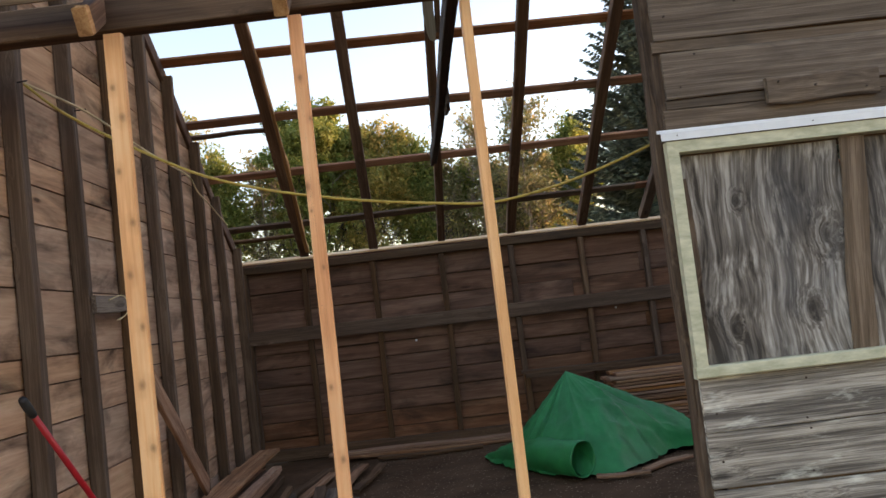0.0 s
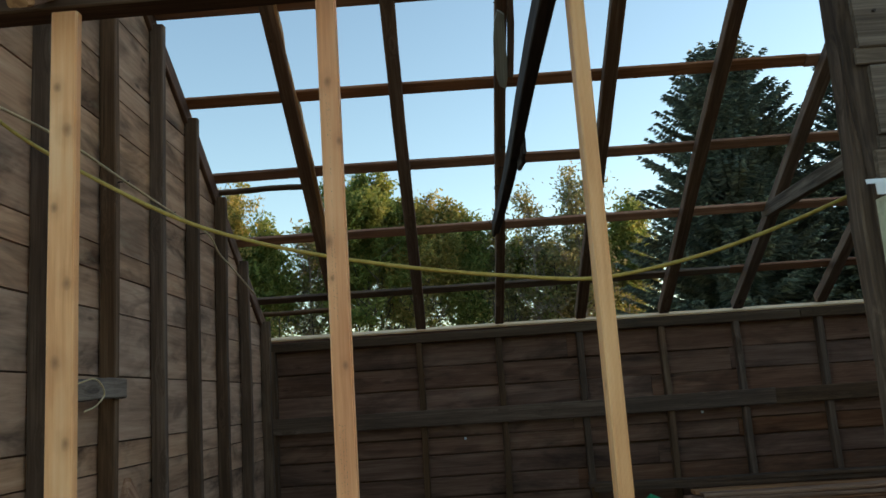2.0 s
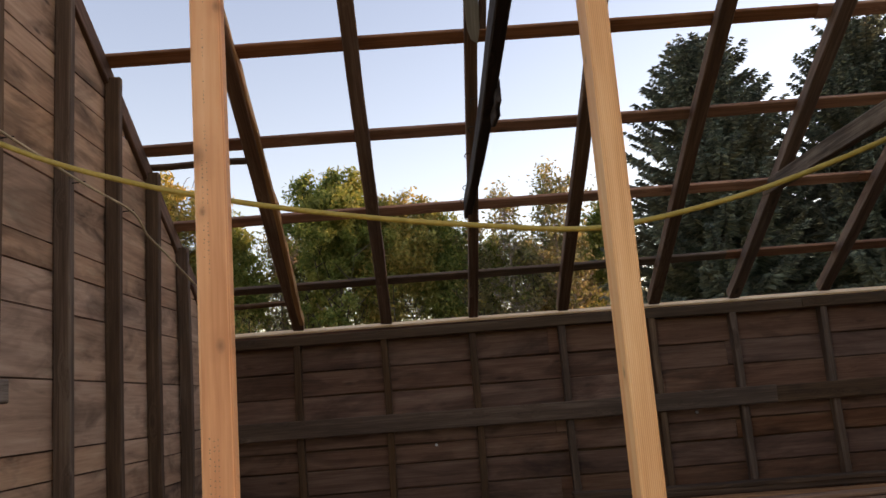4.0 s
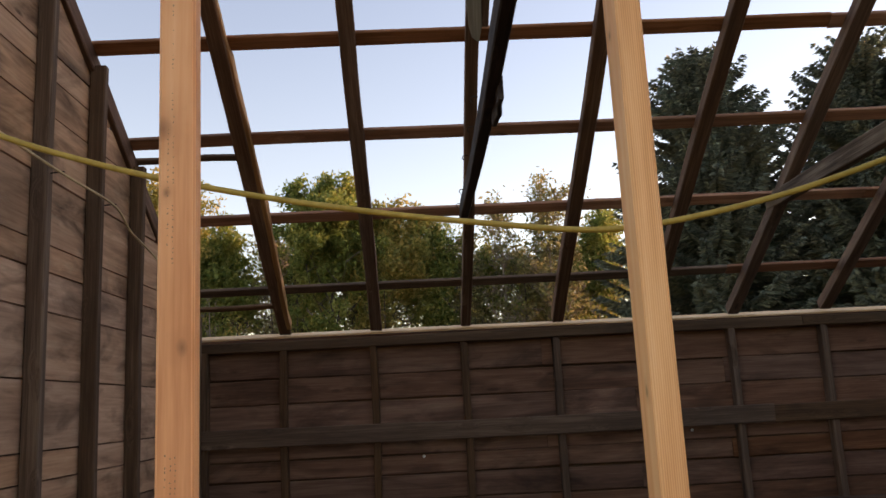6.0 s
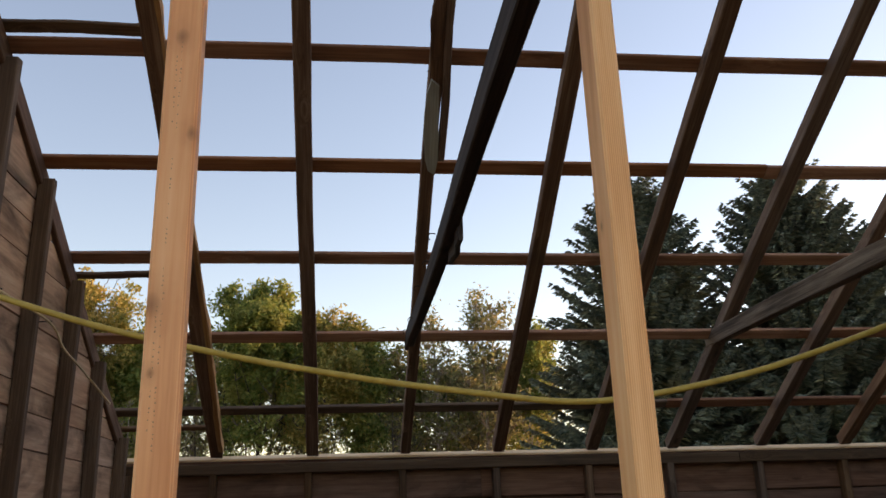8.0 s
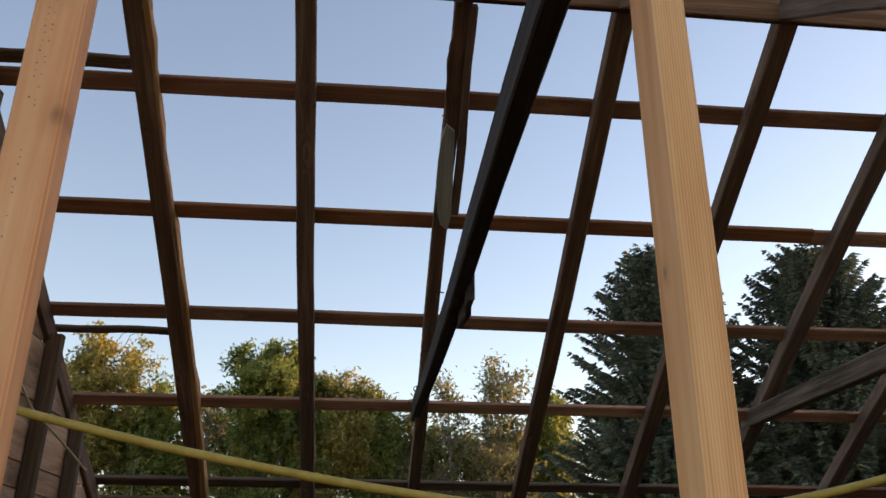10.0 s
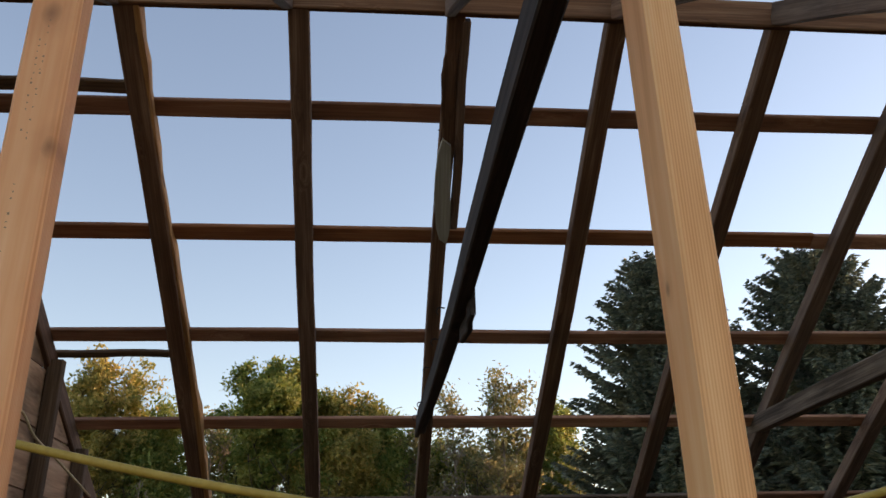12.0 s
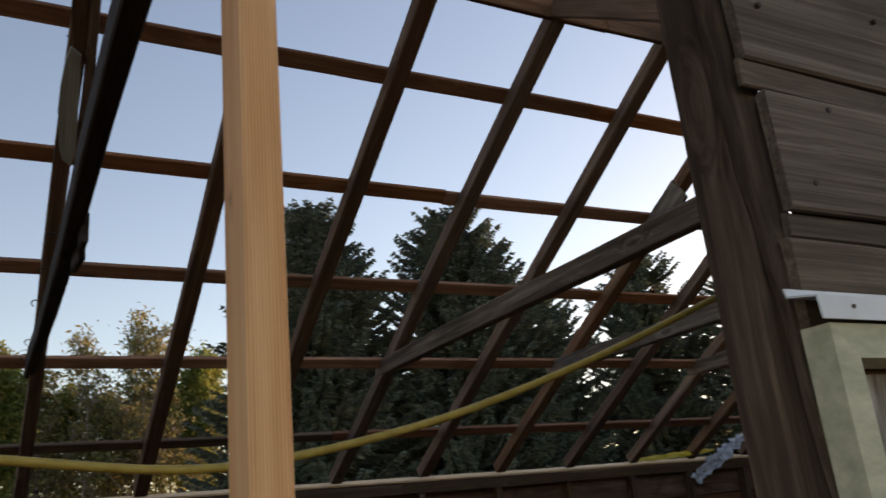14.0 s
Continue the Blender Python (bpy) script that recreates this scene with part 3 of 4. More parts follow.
front_wall()


# ---- boarded window ----
def boarded_window():
    root = empty("window_1", pose(2.15, YF, 1.05), "boarded-up window with flaked pale green trim and white metal cap", "window", kind="structure")
    x0, x1, z0, z1 = 1.222, 3.06, 1.055, 2.062
    w = 0.055

    def mitred(outline, bevel, label=""):
        """A frame member of a given outline in the wall's plane, its inner arris bevelled away."""
        verts = [(a, YF + 0.004, b) for a, b in outline] + [(a, YF - 0.044, b) for a, b in bevel]
        faces = [(3, 2, 1, 0), (4, 5, 6, 7)] + [(k, (k + 1) % 4, 4 + (k + 1) % 4, 4 + k) for k in range(4)]
        c = Vector((sum(p[0] for p in outline) / 4, YF, sum(p[1] for p in outline) / 4))
        return mesh_part("trim", [Vector(v) - c for v in verts], [tuple(reversed(f)) for f in faces], TRIM, root, label, Matrix.Translation(c))
    e = 0.006
    mitred([(x0, z0), (x0 + w, z0 + w), (x0 + w, z1 - w), (x0, z1)], [(x0, z0), (x0 + w - e, z0 + w - e), (x0 + w - e, z1 - w + e), (x0, z1)], "flaked pale green upright trim")
    mitred([(x1 - w, z0 + w), (x1, z0), (x1, z1), (x1 - w, z1 - w)], [(x1 - w + e, z0 + w - e), (x1, z0), (x1, z1), (x1 - w + e, z1 - w + e)])
    mitred([(x0 + w, z1 - w), (x1 - w, z1 - w), (x1, z1), (x0, z1)], [(x0 + w - e, z1 - w + e), (x1 - w + e, z1 - w + e), (x1, z1), (x0, z1)])
    timber("window_sill", (x0 - 0.004, YF - 0.022, z0 + 0.022), (x1 + 0.004, YF - 0.022, z0 + 0.022), 0.052, 0.05, TRIM, root, cuts=8, rough=0.002)
    # bent metal drip cap
    prof = [(0.0, 0.056), (-0.002, 0.044), (-0.050, 0.034), (-0.052, 0.0), (-0.0495, 0.0), (-0.0475, 0.0318), (0.0, 0.0415), (0.003, 0.056)]
    n = len(prof)
    verts = [(x, YF - 0.002 + a, z1 + 0.003 + b) for x in (x0 - 0.022, x1 + 0.02) for a, b in prof]
    faces = [tuple(range(n)), tuple(reversed(range(n, 2 * n)))] + [(i, n + i, n + (i + 1) % n, (i + 1) % n) for i in range(n)]
    cap = mesh_part("drip_cap", verts, faces, FLASH, root, "thin white metal flashing")
    for x in (1.27, 1.86, 2.4):
        v, f = tube([(x, YF - 0.0555, z1 + 0.022), (x, YF - 0.052, z1 + 0.022)], 0.003, 6)
        mesh_part("nail", v, f, IRON, cap)
    # weathered panels, grain upright
    for a, b in ((1.262, 1.985), (2.0, 3.02)):
        v, f = stick(0.93, b - a, 0.014, 10, 0.002, 0.003, int(a * 100))
        m, _ = along((( a + b) / 2, YF + 0.022, 1.07), ((a + b) / 2, YF + 0.022, 2.0), (0, 1, 0))
        mesh_part("panel", v, f, PLY, root, "silvery weathered plywood panel", m)
    timber("mullion_board", (1.965, YF + 0.006, 1.09), (2.045, YF + 0.006, 2.01), 0.11, 0.02, SIDING, root, up=(0, 1, 0), label="grey upright board between panels", cuts=8)
    return root


boarded_window()

block = empty("cleat_block", pose(1.94, YF - 0.02, 2.17), "short grey plank offcut nailed flat on the siding", "board")
block_plank = timber("plank", (1.69, YF - 0.022, 2.236), (2.185, YF - 0.022, 2.236), 0.038, 0.112, SIDING, block, cuts=6)
for x, z in ((1.74, 2.27), (1.9, 2.24), (2.12, 2.21)):
    v, f = tube([(x, YF - 0.048, z), (x, YF - 0.035, z)], 0.005, 6)
    mesh_part("nail", v, f, IRON, block_plank)


# ---- roof frame ----
def roof_frame():
    root = empty("roof_frame", pose(3.3, RIDGE_Y, 2.3), "open roof of bare dark rafters and laths with no covering", "roof", kind="structure")
    up_b = Vector((0, PITCH, 1)).normalized()
    up_f = Vector((0, -FALL, 1)).normalized()
    for i, x in enumerate(RAFTERS):
        d = 0.09
        y0, y1 = YB + 0.02, RIDGE_Y + 0.02
        lift = d / 2 * math.sqrt(1 + PITCH ** 2)
        timber("rafter", (FEET[i], y0, under(y0) + lift), (x + 0.004 + 0.2 * (x - FEET[i]) + rng.uniform(-0.004, 0.004), y1, under(y1) + lift), 0.082 if i == 2 else 0.1, d, RAFTER, root, up=up_b, cuts=14, rough=0.0032, wane=0.006)
        y0, y1, d = 4.29, RIDGE_Y - 0.025, 0.115
        lift = d / 2 * math.sqrt(1 + FALL ** 2)
        timber("rafter", (x - 0.024, y0, under(y0) + lift), (x - 0.024, y1, under(y1) + lift), 0.055, d, RAFTER, root, up=up_f, cuts=10, rough=0.006)
    for x in RAFTERS[:3]:
        y0, y1 = 4.255, 4.288
        timber("rafter_tail", (x - 0.024, y0, under(y0) + lift), (x - 0.024, y1, under(y1) + lift), 0.057, 0.117, RAW, root, up=up_f, label="paler sawn rafter end", cuts=2, rough=0.002)
    # waney slab whose colour carries the orange sunlight on this side
    x = RAFTERS[0] + 0.055
    timber("sister_rafter", (x - 0.035, YB - 0.05, under(YB - 0.05) + 0.06), (x + 0.008, RIDGE_Y + 0.03, under(RIDGE_Y + 0.03) + 0.07), 0.04, 0.1, RAW, root, up=up_b, label="rough waney slab beside a rafter, low sun's orange in its colour", cuts=26, rough=0.009, wane=0.014)
    timber("ridge_board", (-1.95, RIDGE_Y, RIDGE_Z + 0.068), (3.2, RIDGE_Y, RIDGE_Z + 0.068), 0.038, 0.15, RAFTER, root, cuts=12)
    timber("ridge_board", (3.205, RIDGE_Y, RIDGE_Z + 0.068), (8.6, RIDGE_Y, RIDGE_Z + 0.068), 0.038, 0.15, RAFTER, root, cuts=12)

    def lath(y, x0, x1, w=0.1, t=0.03, mat=LATH, tail=0.0, dip=0.0):
        off = (0.09 + t / 2 + 0.003) * math.sqrt(1 + PITCH ** 2)
        z = under(y) + off
        timber("lath", (x0, y, z), (x1, y + tail, z - tail * PITCH - dip), w, t, mat, root, up=up_b, cuts=18, rough=0.003)
    for y, mid in ((7.345, 3.45), (8.004, 2.7), (8.667, 4.3), (9.337, 3.5), (10.067, 2.64)):
        dark = y > 9.9
        lath(y, -1.93, mid, mat=STUD if dark else LATH, w=0.09 if dark else 0.1)
        lath(y, mid + 0.005, 8.65, mat=LATH)
    lath(7.25, -1.93, RAFTERS[0] - 0.02, 0.07, mat=STUD)
    lath(8.80, -1.93, RAFTERS[0] - 0.02, 0.05, mat=STUD)
    lath(10.25, -1.93, RAFTERS[0] - 0.02, 0.05, mat=STUD)
    # eave board on the front tails
    timber("eave_board", (-2.1, 4.27, 2.915), (-0.97, 4.27, 2.915), 0.1, 0.03, BEAM, root, up=up_f, label="grey weathered eave board", cuts=8)
    timber("blocking", (-1.07, 4.50, 2.985), (-0.80, 4.50, 2.985), 0.04, 0.085, SPLIT, root, label="pale short blocking over the beam", cuts=4)
    # level ties from the back rafters to the header
    for x, mat in ((0.425, DARK_TIE), (2.80, BEAM), (4.39, BEAM), (5.98, BEAM)):
        timber("tie_beam", (x, 9.42, 3.0), (x + 0.01, 4.6, 3.005), 0.06 if mat is DARK_TIE else 0.07, 0.12, mat, root, cuts=12, rough=0.005)
    timber("tie_block", (0.464, 6.58, 2.925), (0.464, 6.95, 2.925), 0.024, 0.11, DARK_TIE, root, label="short dark block nailed to the tie", cuts=4)
    # split slab spiked beside the third rafter
    timber("sister_slab", (0.452, 6.84, under(6.84) + 0.045), (0.462, 7.5, under(7.5) + 0.045), 0.07, 0.09, RAFTER, root, up=up_b, label="brown split slab beside a rafter", cuts=10, rough=0.008, wane=0.012)
    return root


roof_frame()


# ---- new posts ----
def support_post(x, y, wide, width, mat, label):
    root = empty("support_post", pose(x, y, 0), label, "post", "new posts under the header")
    v, f = stick(2.795, width, 0.038 if wide else 0.043, 10, 0.0010, 0.005, int(x * 100) + 500)
    m = pose(x, y, 1.402, 0, 0, 90 if wide else 0) @ pose(0, 0, 0, 0, -90, 0)
    mesh_part("timber", v, f, mat, root, w=m)
    return root


support_post(-1.070, YF + 0.019, True, 0.078, FRESH_KNOTTY, "new knotty pine stud standing flatwise under the beam")
two = support_post(-0.291, YF + 0.019, True, 0.058, FRESH_RED, "new reddish pine stud with a dark knot under the beam")
support_post(0.449, YF + 0.0435, False, 0.085, FRESH, "new straight-grained pine stud standing edgewise under the beam")


def ink_stamp(post, runs):
    """Faint dotted rows left by the mill's printer."""
    r = random.Random(9)
    lists = []
    for x, z0, count in runs:
        for k in range(count):
            z = z0 + k * 0.0085 + r.uniform(-0.002, 0.002)
            if r.random() < 0.65:
                w, t = r.uniform(0.0005, 0.0011), r.uniform(0.0010, 0.0028)
                o = r.uniform(-0.0006, 0.0006)
                lists.append(([(x + o - w, YF - 0.0022, z), (x + o + w, YF - 0.0022, z), (x + o + w, YF - 0.0022, z + t), (x + o - w, YF - 0.0022, z + t)], [(0, 1, 2, 3)]))
    ob = mesh_part("ink_marks", *join(lists), INK, post, "faint dark printed dashes")
    tagged(ob, kind="stuff")


ink_stamp(two, ((-0.302, 1.86, 24), (-0.294, 1.83, 30), (-0.296, 2.08, 26), (-0.302, 1.33, 26), (-0.294, 1.3, 30), (-0.287, 1.36, 22), (-0.300, 2.36, 16), (-0.293, 2.33, 22)))


# ---- cord ----
cord_pts = [(-1.765, 5.16, 2.85), (-1.55, 5.08, 2.66), (-1.25, 5.0, 2.46), (-0.9, 4.97, 2.262), (-0.6, 4.97, 2.152), (-0.3, 4.98, 2.078), (0.0, 4.985, 2.022), (0.25, 4.99, 1.987), (0.45, 4.99, 1.964), (0.6, 4.99, 1.968), (0.8, 4.985, 2.0), (1.0, 4.98, 2.048), (1.3, 4.965, 2.146), (1.7, 4.92, 2.304)]
cord_root = empty("hanging_cord", pose(-1.765, 5.16, 2.85), "yellow cord slung slack across the open front", "cord")
v, f = tube(smooth_line(cord_pts, 8), 0.0073, 8)
mesh_part("cord", v, f, CORD, cord_root, smooth=True)
v, f = tube([(-1.80, 5.15, 2.86), (-1.745, 5.15, 2.865)], 0.004, 6)
mesh_part("nail", v, f, IRON, cord_root)

twine_root = empty("wall_twine", pose(-1.77, 5.13, 2.84), "pale twine strung along the gable studs", "twine")
twine_pts = [(-1.755, 5.14, 2.85), (-1.738, 5.86, 2.885), (-1.735, 6.58, 2.868), (-1.735, 7.34, 2.858), (-1.735, 8.06, 2.862), (-1.737, 8.35, 2.765), (-1.737, 8.75, 2.70), (-1.74, 9.42, 2.58)]
v, f = tube(smooth_line(twine_pts, 6), 0.0072, 6)
mesh_part("twine", v, f, TWINE, twine_root, smooth=True)
for q in twine_pts[1:5]:
    v, f = tube([(q[0] - 0.06, q[1], q[2] + 0.004), (q[0] + 0.012, q[1], q[2] + 0.008)], 0.0035, 6)
    mesh_part("nail", v, f, IRON, twine_root)


# ---- tarpaulin heap ----
def tarp():
    """A sheet pulled over a heap: a peak, a long falling ridge, plain flanks and a skirt on the earth."""
    root = empty("tarpaulin", pose(1.35, 8.5, 0), "crumpled green tarpaulin draped over a heap on the earth", "tarp")
    top = 0.795
    # direction, reach on the ground, distance and height of the shoulder
    around = [(-1.70, 0.80, 0.58, 0.29), (-1.27, 0.86, 0.50, 0.37), (-0.92, 0.76, 0.45, 0.44), (-0.57, 0.74, 0.40, 0.555), (-0.34, 0.80, 0.62, 0.40), (-0.2, 0.92, 0.84, 0.22),
              (-0.1, 1.13, 1.06, 0.20), (0.0, 1.15, 1.11, 0.262), (0.12, 1.13, 1.05, 0.25), (0.75, 1.0, 0.78, 0.32), (1.57, 0.8, 0.58, 0.32), (2.1, 0.8, 0.5, 0.27),
              (2.52, 0.97, 0.46, 0.22), (2.94, 0.66, 0.47, 0.30), (3.65, 0.56, 0.43, 0.28), (4.15, 0.66, 0.50, 0.28), (4.583, 0.80, 0.58, 0.29)]

    def at(a):
        for p, q in zip(around, around[1:]):
            if p[0] <= a <= q[0]:
                k = (a - p[0]) / (q[0] - p[0])
                return [u + (v - u) * k for u, v in zip(p[1:], q[1:])]
        return around[0][1:]
    rings, spokes = 44, 220
    verts, faces = [(0, 0, top)], []
    for j in range(1, rings + 1):
        u = j / rings
        for k in range(spokes):
            a = -1.70 + 2 * math.pi * k / spokes
            far, s, h = at(a)
            far *= 1 + 0.05 * noise.noise(Vector((math.cos(a) * 4, math.sin(a) * 4, 4)))
            # two straight runs joined by a soft bend at the shoulder
            c = 0.62
            lo, hi = c - 0.16, c + 0.16
            if u < lo or u > hi:
                w = u / c if u < c else (u - c) / (1 - c)
                r, z = (s * w, top + (h - top) * w) if u < c else (s + (far - s) * w, h + (0.02 - h) * w)
            else:
                w = (u - lo) / (hi - lo)
                a0, a1 = lo / c, (hi - c) / (1 - c)
                r0, z0, r1, z1 = s * a0, top + (h - top) * a0, s + (far - s) * a1, h + (0.02 - h) * a1
                r = (1 - w) ** 2 * r0 + 2 * w * (1 - w) * s + w * w * r1
                z = (1 - w) ** 2 * z0 + 2 * w * (1 - w) * h + w * w * z1
            x, y = math.cos(a) * r, math.sin(a) * r
            # slack folds that run down from the peak, and short creases across the far flank
            run = 0.035 * (1 - abs(noise.noise(Vector((a * 2.3, u * 0.8, 2))))) ** 3 - 0.018
            small = 0.020 * (1 - abs(noise.noise(Vector((x * 5.5 + z * 2, y * 5.5 - x * 2, 3))))) ** 4 + 0.011 * (1 - abs(noise.noise(Vector((x * 12 - y * 5, y * 9 + z * 7, 5))))) ** 4 - 0.012
            slack = min(1, u * 2.2)
            z += (run + small * (1.5 if x > 0.25 else 0.8)) * slack * (1.0 if u < 0.9 else 0.5)
            hem = 0.02 * noise.noise(Vector((math.cos(a) * 9, math.sin(a) * 9, 1))) * max(0, u - 0.9) * 10
            verts.append((x, y, max(0.008, z + max(0, hem))))
    for k in range(spokes):
        faces.append((0, 1 + k, 1 + (k + 1) % spokes))
    for j in range(rings - 1):
        for k in range(spokes):
            a, b = 1 + j * spokes + k, 1 + j * spokes + (k + 1) % spokes
            faces.append((a, a + spokes, b + spokes, b))
    mesh_part("sheet", verts, faces, TARP, root, w=pose(1.35, 8.5, 0), smooth=True)
    # a loose rolled edge along the near side, open at its end
    line = smooth_line([(0.60, 9.05, 0.03), (0.70, 8.82, 0.05), (0.84, 8.50, 0.10), (0.99, 8.14, 0.145), (1.13, 7.88, 0.15), (1.27, 7.66, 0.15)], 8)
    n, sides = len(line), 26
    outer, inner = [], []
    for i, p in enumerate(line):
        d = (line[min(n - 1, i + 1)] - line[max(0, i - 1)]).normalized()
        side = Vector((d.y, -d.x, 0)).normalized()
        r = 0.025 + 0.125 * min(1, i / (n * 0.62))
        for k in range(sides):
            t = 2 * math.pi * k / sides
            q = r * (1 + 0.16 * noise.noise(Vector((math.cos(t) * 1.6, math.sin(t) * 1.6, i * 0.12))) + 0.05 * noise.noise(Vector((t * 3, i * 0.35, 9))))
            way = side * math.cos(t) * 0.9 + Vector((0, 0, 1)) * math.sin(t) * (1.0 if math.sin(t) > 0 else 0.93)
            outer.append(p + way * q)
            inner.append(p + way * max(0.004, q - 0.006))
    f = [(i * sides + k, i * sides + (k + 1) % sides, (i + 1) * sides + (k + 1) % sides, (i + 1) * sides + k) for i in range(n - 1) for k in range(sides)]
    lip = [((n - 1) * sides + k, (n - 1) * sides + (k + 1) % sides, 2 * n * sides - sides + (k + 1) % sides, 2 * n * sides - sides + k) for k in range(sides)]
    g = [tuple(n * sides + q for q in reversed(face)) for face in f]
    mesh_part("rolled_edge", outer + inner, f + g + lip, TARP, root, "loosely rolled tarpaulin edge", smooth=True)
    return root


tarp()


# ---- lumber ----
def lumber(name, label, boards, group=""):
    """Loose boards that lie together: (end, end, width, thickness, material)."""
    root = empty(name, pose(*boards[0][0]), label, "lumber", group)
    for p0, p1, w, t, mat in boards:
        timber("board", p0, p1, w, t, mat, root, cuts=7, rough=0.004)
    return root


def stack_boards(x0, x1, y0, top, rows):
    out, z, k = [], 0.02, 0
    while z < top - 0.02:
        t = rng.choice((0.024, 0.028, 0.034))
        for j in range(rows):
            y = y0 + j * 0.19 + rng.uniform(-0.015, 0.015)
            out.append(((x0 + rng.uniform(-0.1, 0.06), y, z + t / 2), (x1 + rng.uniform(-0.1, 0.2), y + rng.uniform(-0.015, 0.015), z + t / 2 + 0.002), 0.17, t, REDPLANK if rng.random() < 0.75 else REDWOOD))
        z += t + 0.008
    return out


lumber("lumber_stack", "neat stack of old brown boards lying along the wall", stack_boards(2.10, 5.2, 9.95, 0.60, 2))
pile = []
for k in range(9):
    x = -1.74 + 0.1 * (k % 4) + rng.uniform(-0.01, 0.01)
    z = 0.03 + 0.075 * (k // 4)
    pile.append(((x, 5.4 + rng.uniform(-0.3, 0.3), z), (x + rng.uniform(-0.03, 0.03), 9.3 + rng.uniform(-0.2, 0.1), z), 0.095, 0.06, REDWOOD if k % 3 else STUD))
pile.append(((-1.55, 5.5, 0.285), (-1.53, 9.38, 0.285), 0.2, 0.035, REDWOOD))
pile.append(((-1.40, 5.7, 0.235), (-1.36, 8.75, 0.205), 0.09, 0.05, REDWOOD))
lumber("lumber_pile", "heap of long old planks along the gable wall", pile)
loose = []
for k in range(8):
    x = -1.2 + 0.11 * k + rng.uniform(-0.03, 0.03)
    loose.append(((x, 5.2 + rng.uniform(-0.2, 0.3), 0.05 + 0.045 * (k % 3)), (x - 0.12 + rng.uniform(-0.1, 0.2), 7.55 + rng.uniform(-0.35, 0.5), 0.05 + 0.05 * (k % 3)), rng.choice((0.05, 0.085, 0.1)), 0.045, (REDWOOD, BEAM, STUD)[k % 3]))
for k in range(5):
    loose.append(((-1.25 + 0.16 * k, 7.7 + 0.1 * k, 0.04), (-1.05 + 0.2 * k + rng.uniform(-0.2, 0.2), 9.2 + rng.uniform(-0.3, 0.3), 0.05), 0.08, 0.03, (STUD, REDWOOD)[k % 2]))
lumber("loose_boards", "scattered old boards and offcuts lying on the earth", loose)
lumber("wall_foot_planks", "reddish old planks lying along the foot of the wall",
       [((-1.05, 10.22, 0.04), (0.98, 10.16, 0.035), 0.16, 0.03, REDWOOD), ((-0.9, 10.05, 0.02), (1.05, 9.92, 0.02), 0.13, 0.028, REDWOOD), ((-0.5, 9.8, 0.015), (0.6, 9.7, 0.02), 0.11, 0.026, STUD)])
lumber("ledge_board", "long dark board resting against the wall above the stack", [((1.16, 10.31, 0.672), (4.3, 10.31, 0.645), 0.16, 0.036, STUD), ((1.2, 10.25, 0.63), (4.2, 10.27, 0.605), 0.05, 0.046, STUD)])
for x in (1.22, 2.6, 4.1):
    timber("prop", (x, 10.33, 0.0), (x, 10.33, 0.645), 0.06, 0.05, STUD, bpy.data.objects["ledge_board"], up=(0, 1, 0))
lumber("tarp_scraps", "broken reddish boards poking out under the tarpaulin", [((1.35, 7.62, 0.02), (1.75, 7.5, 0.03), 0.08, 0.025, REDWOOD), ((1.75, 7.66, 0.02), (2.2, 7.95, 0.03), 0.09, 0.025, REDWOOD), ((0.62, 9.05, 0.02), (0.95, 8.8, 0.02), 0.1, 0.02, REDWOOD)])

# orange wood colour stands in for the warm light on the board's lower end
brace = empty("leaning_board", pose(-1.75, 7.9, 0.3), "broad board leaning against the gable studs, orange-brown for warm sunlight", "board")
timber("plank", (-1.70, 7.62, 0.31), (-1.62, 6.28, 1.24), 0.034, 0.15, REDWOOD, brace, cuts=7)

rail = empty("wall_rail", pose(-1.73, 6.2, 1.67), "short grey rail nailed across two gable studs", "board")
timber("plank", (-1.762, 5.83, 1.733), (-1.762, 6.61, 1.748), 0.03, 0.105, BEAM, rail, cuts=5)
loop = smooth_line([(-1.742, 6.0, 1.76), (-1.70, 6.12, 1.785), (-1.69, 6.2, 1.72), (-1.70, 6.13, 1.66), (-1.72, 6.05, 1.635)], 6)
v, f = tube(loop, 0.004, 6)
mesh_part("wire_loop", v, f, TWINE, rail, "bent pale wire loop")


def long_tool():
    root = empty("long_handled_tool", pose(-1.62, 6.0, 0), "red-handled tool with black grip leaning on the studs", "tool")
    a, b = Vector((-1.74, 4.82, 1.29)), Vector((-1.60, 5.98, 0.06))
    d = (b - a).normalized()
    v, f = tube([a + d * 0.09, a.lerp(b, 0.5), b - d * 0.1], 0.0155, 10)
    mesh_part("handle", v, f, RED, root, "glossy red tube handle", smooth=True)
    v, f = tube([a, a + d * 0.015, a + d * 0.06, a + d * 0.11, a + d * 0.125], [0.014, 0.021, 0.022, 0.02, 0.0165], 10)
    mesh_part("grip", v, f, RUBBER, root, "black rubber grip", smooth=True)
    v, f = tube([b - d * 0.12, b - d * 0.05, b], [0.017, 0.02, 0.012], 8)
    mesh_part("ferrule", v, f, IRON, root)
    v, f, m = slab([(-0.14, 0.0), (0.14, 0.0), (0.15, 0.03), (0.05, 0.05), (-0.05, 0.05), (-0.15, 0.03)], 0.004, (0.9, 0.43, 0), (0, 0, 1), b - Vector((0, 0, 0.05)))
    mesh_part("blade", v, f, IRON, root, w=m)
    return root


long_tool()


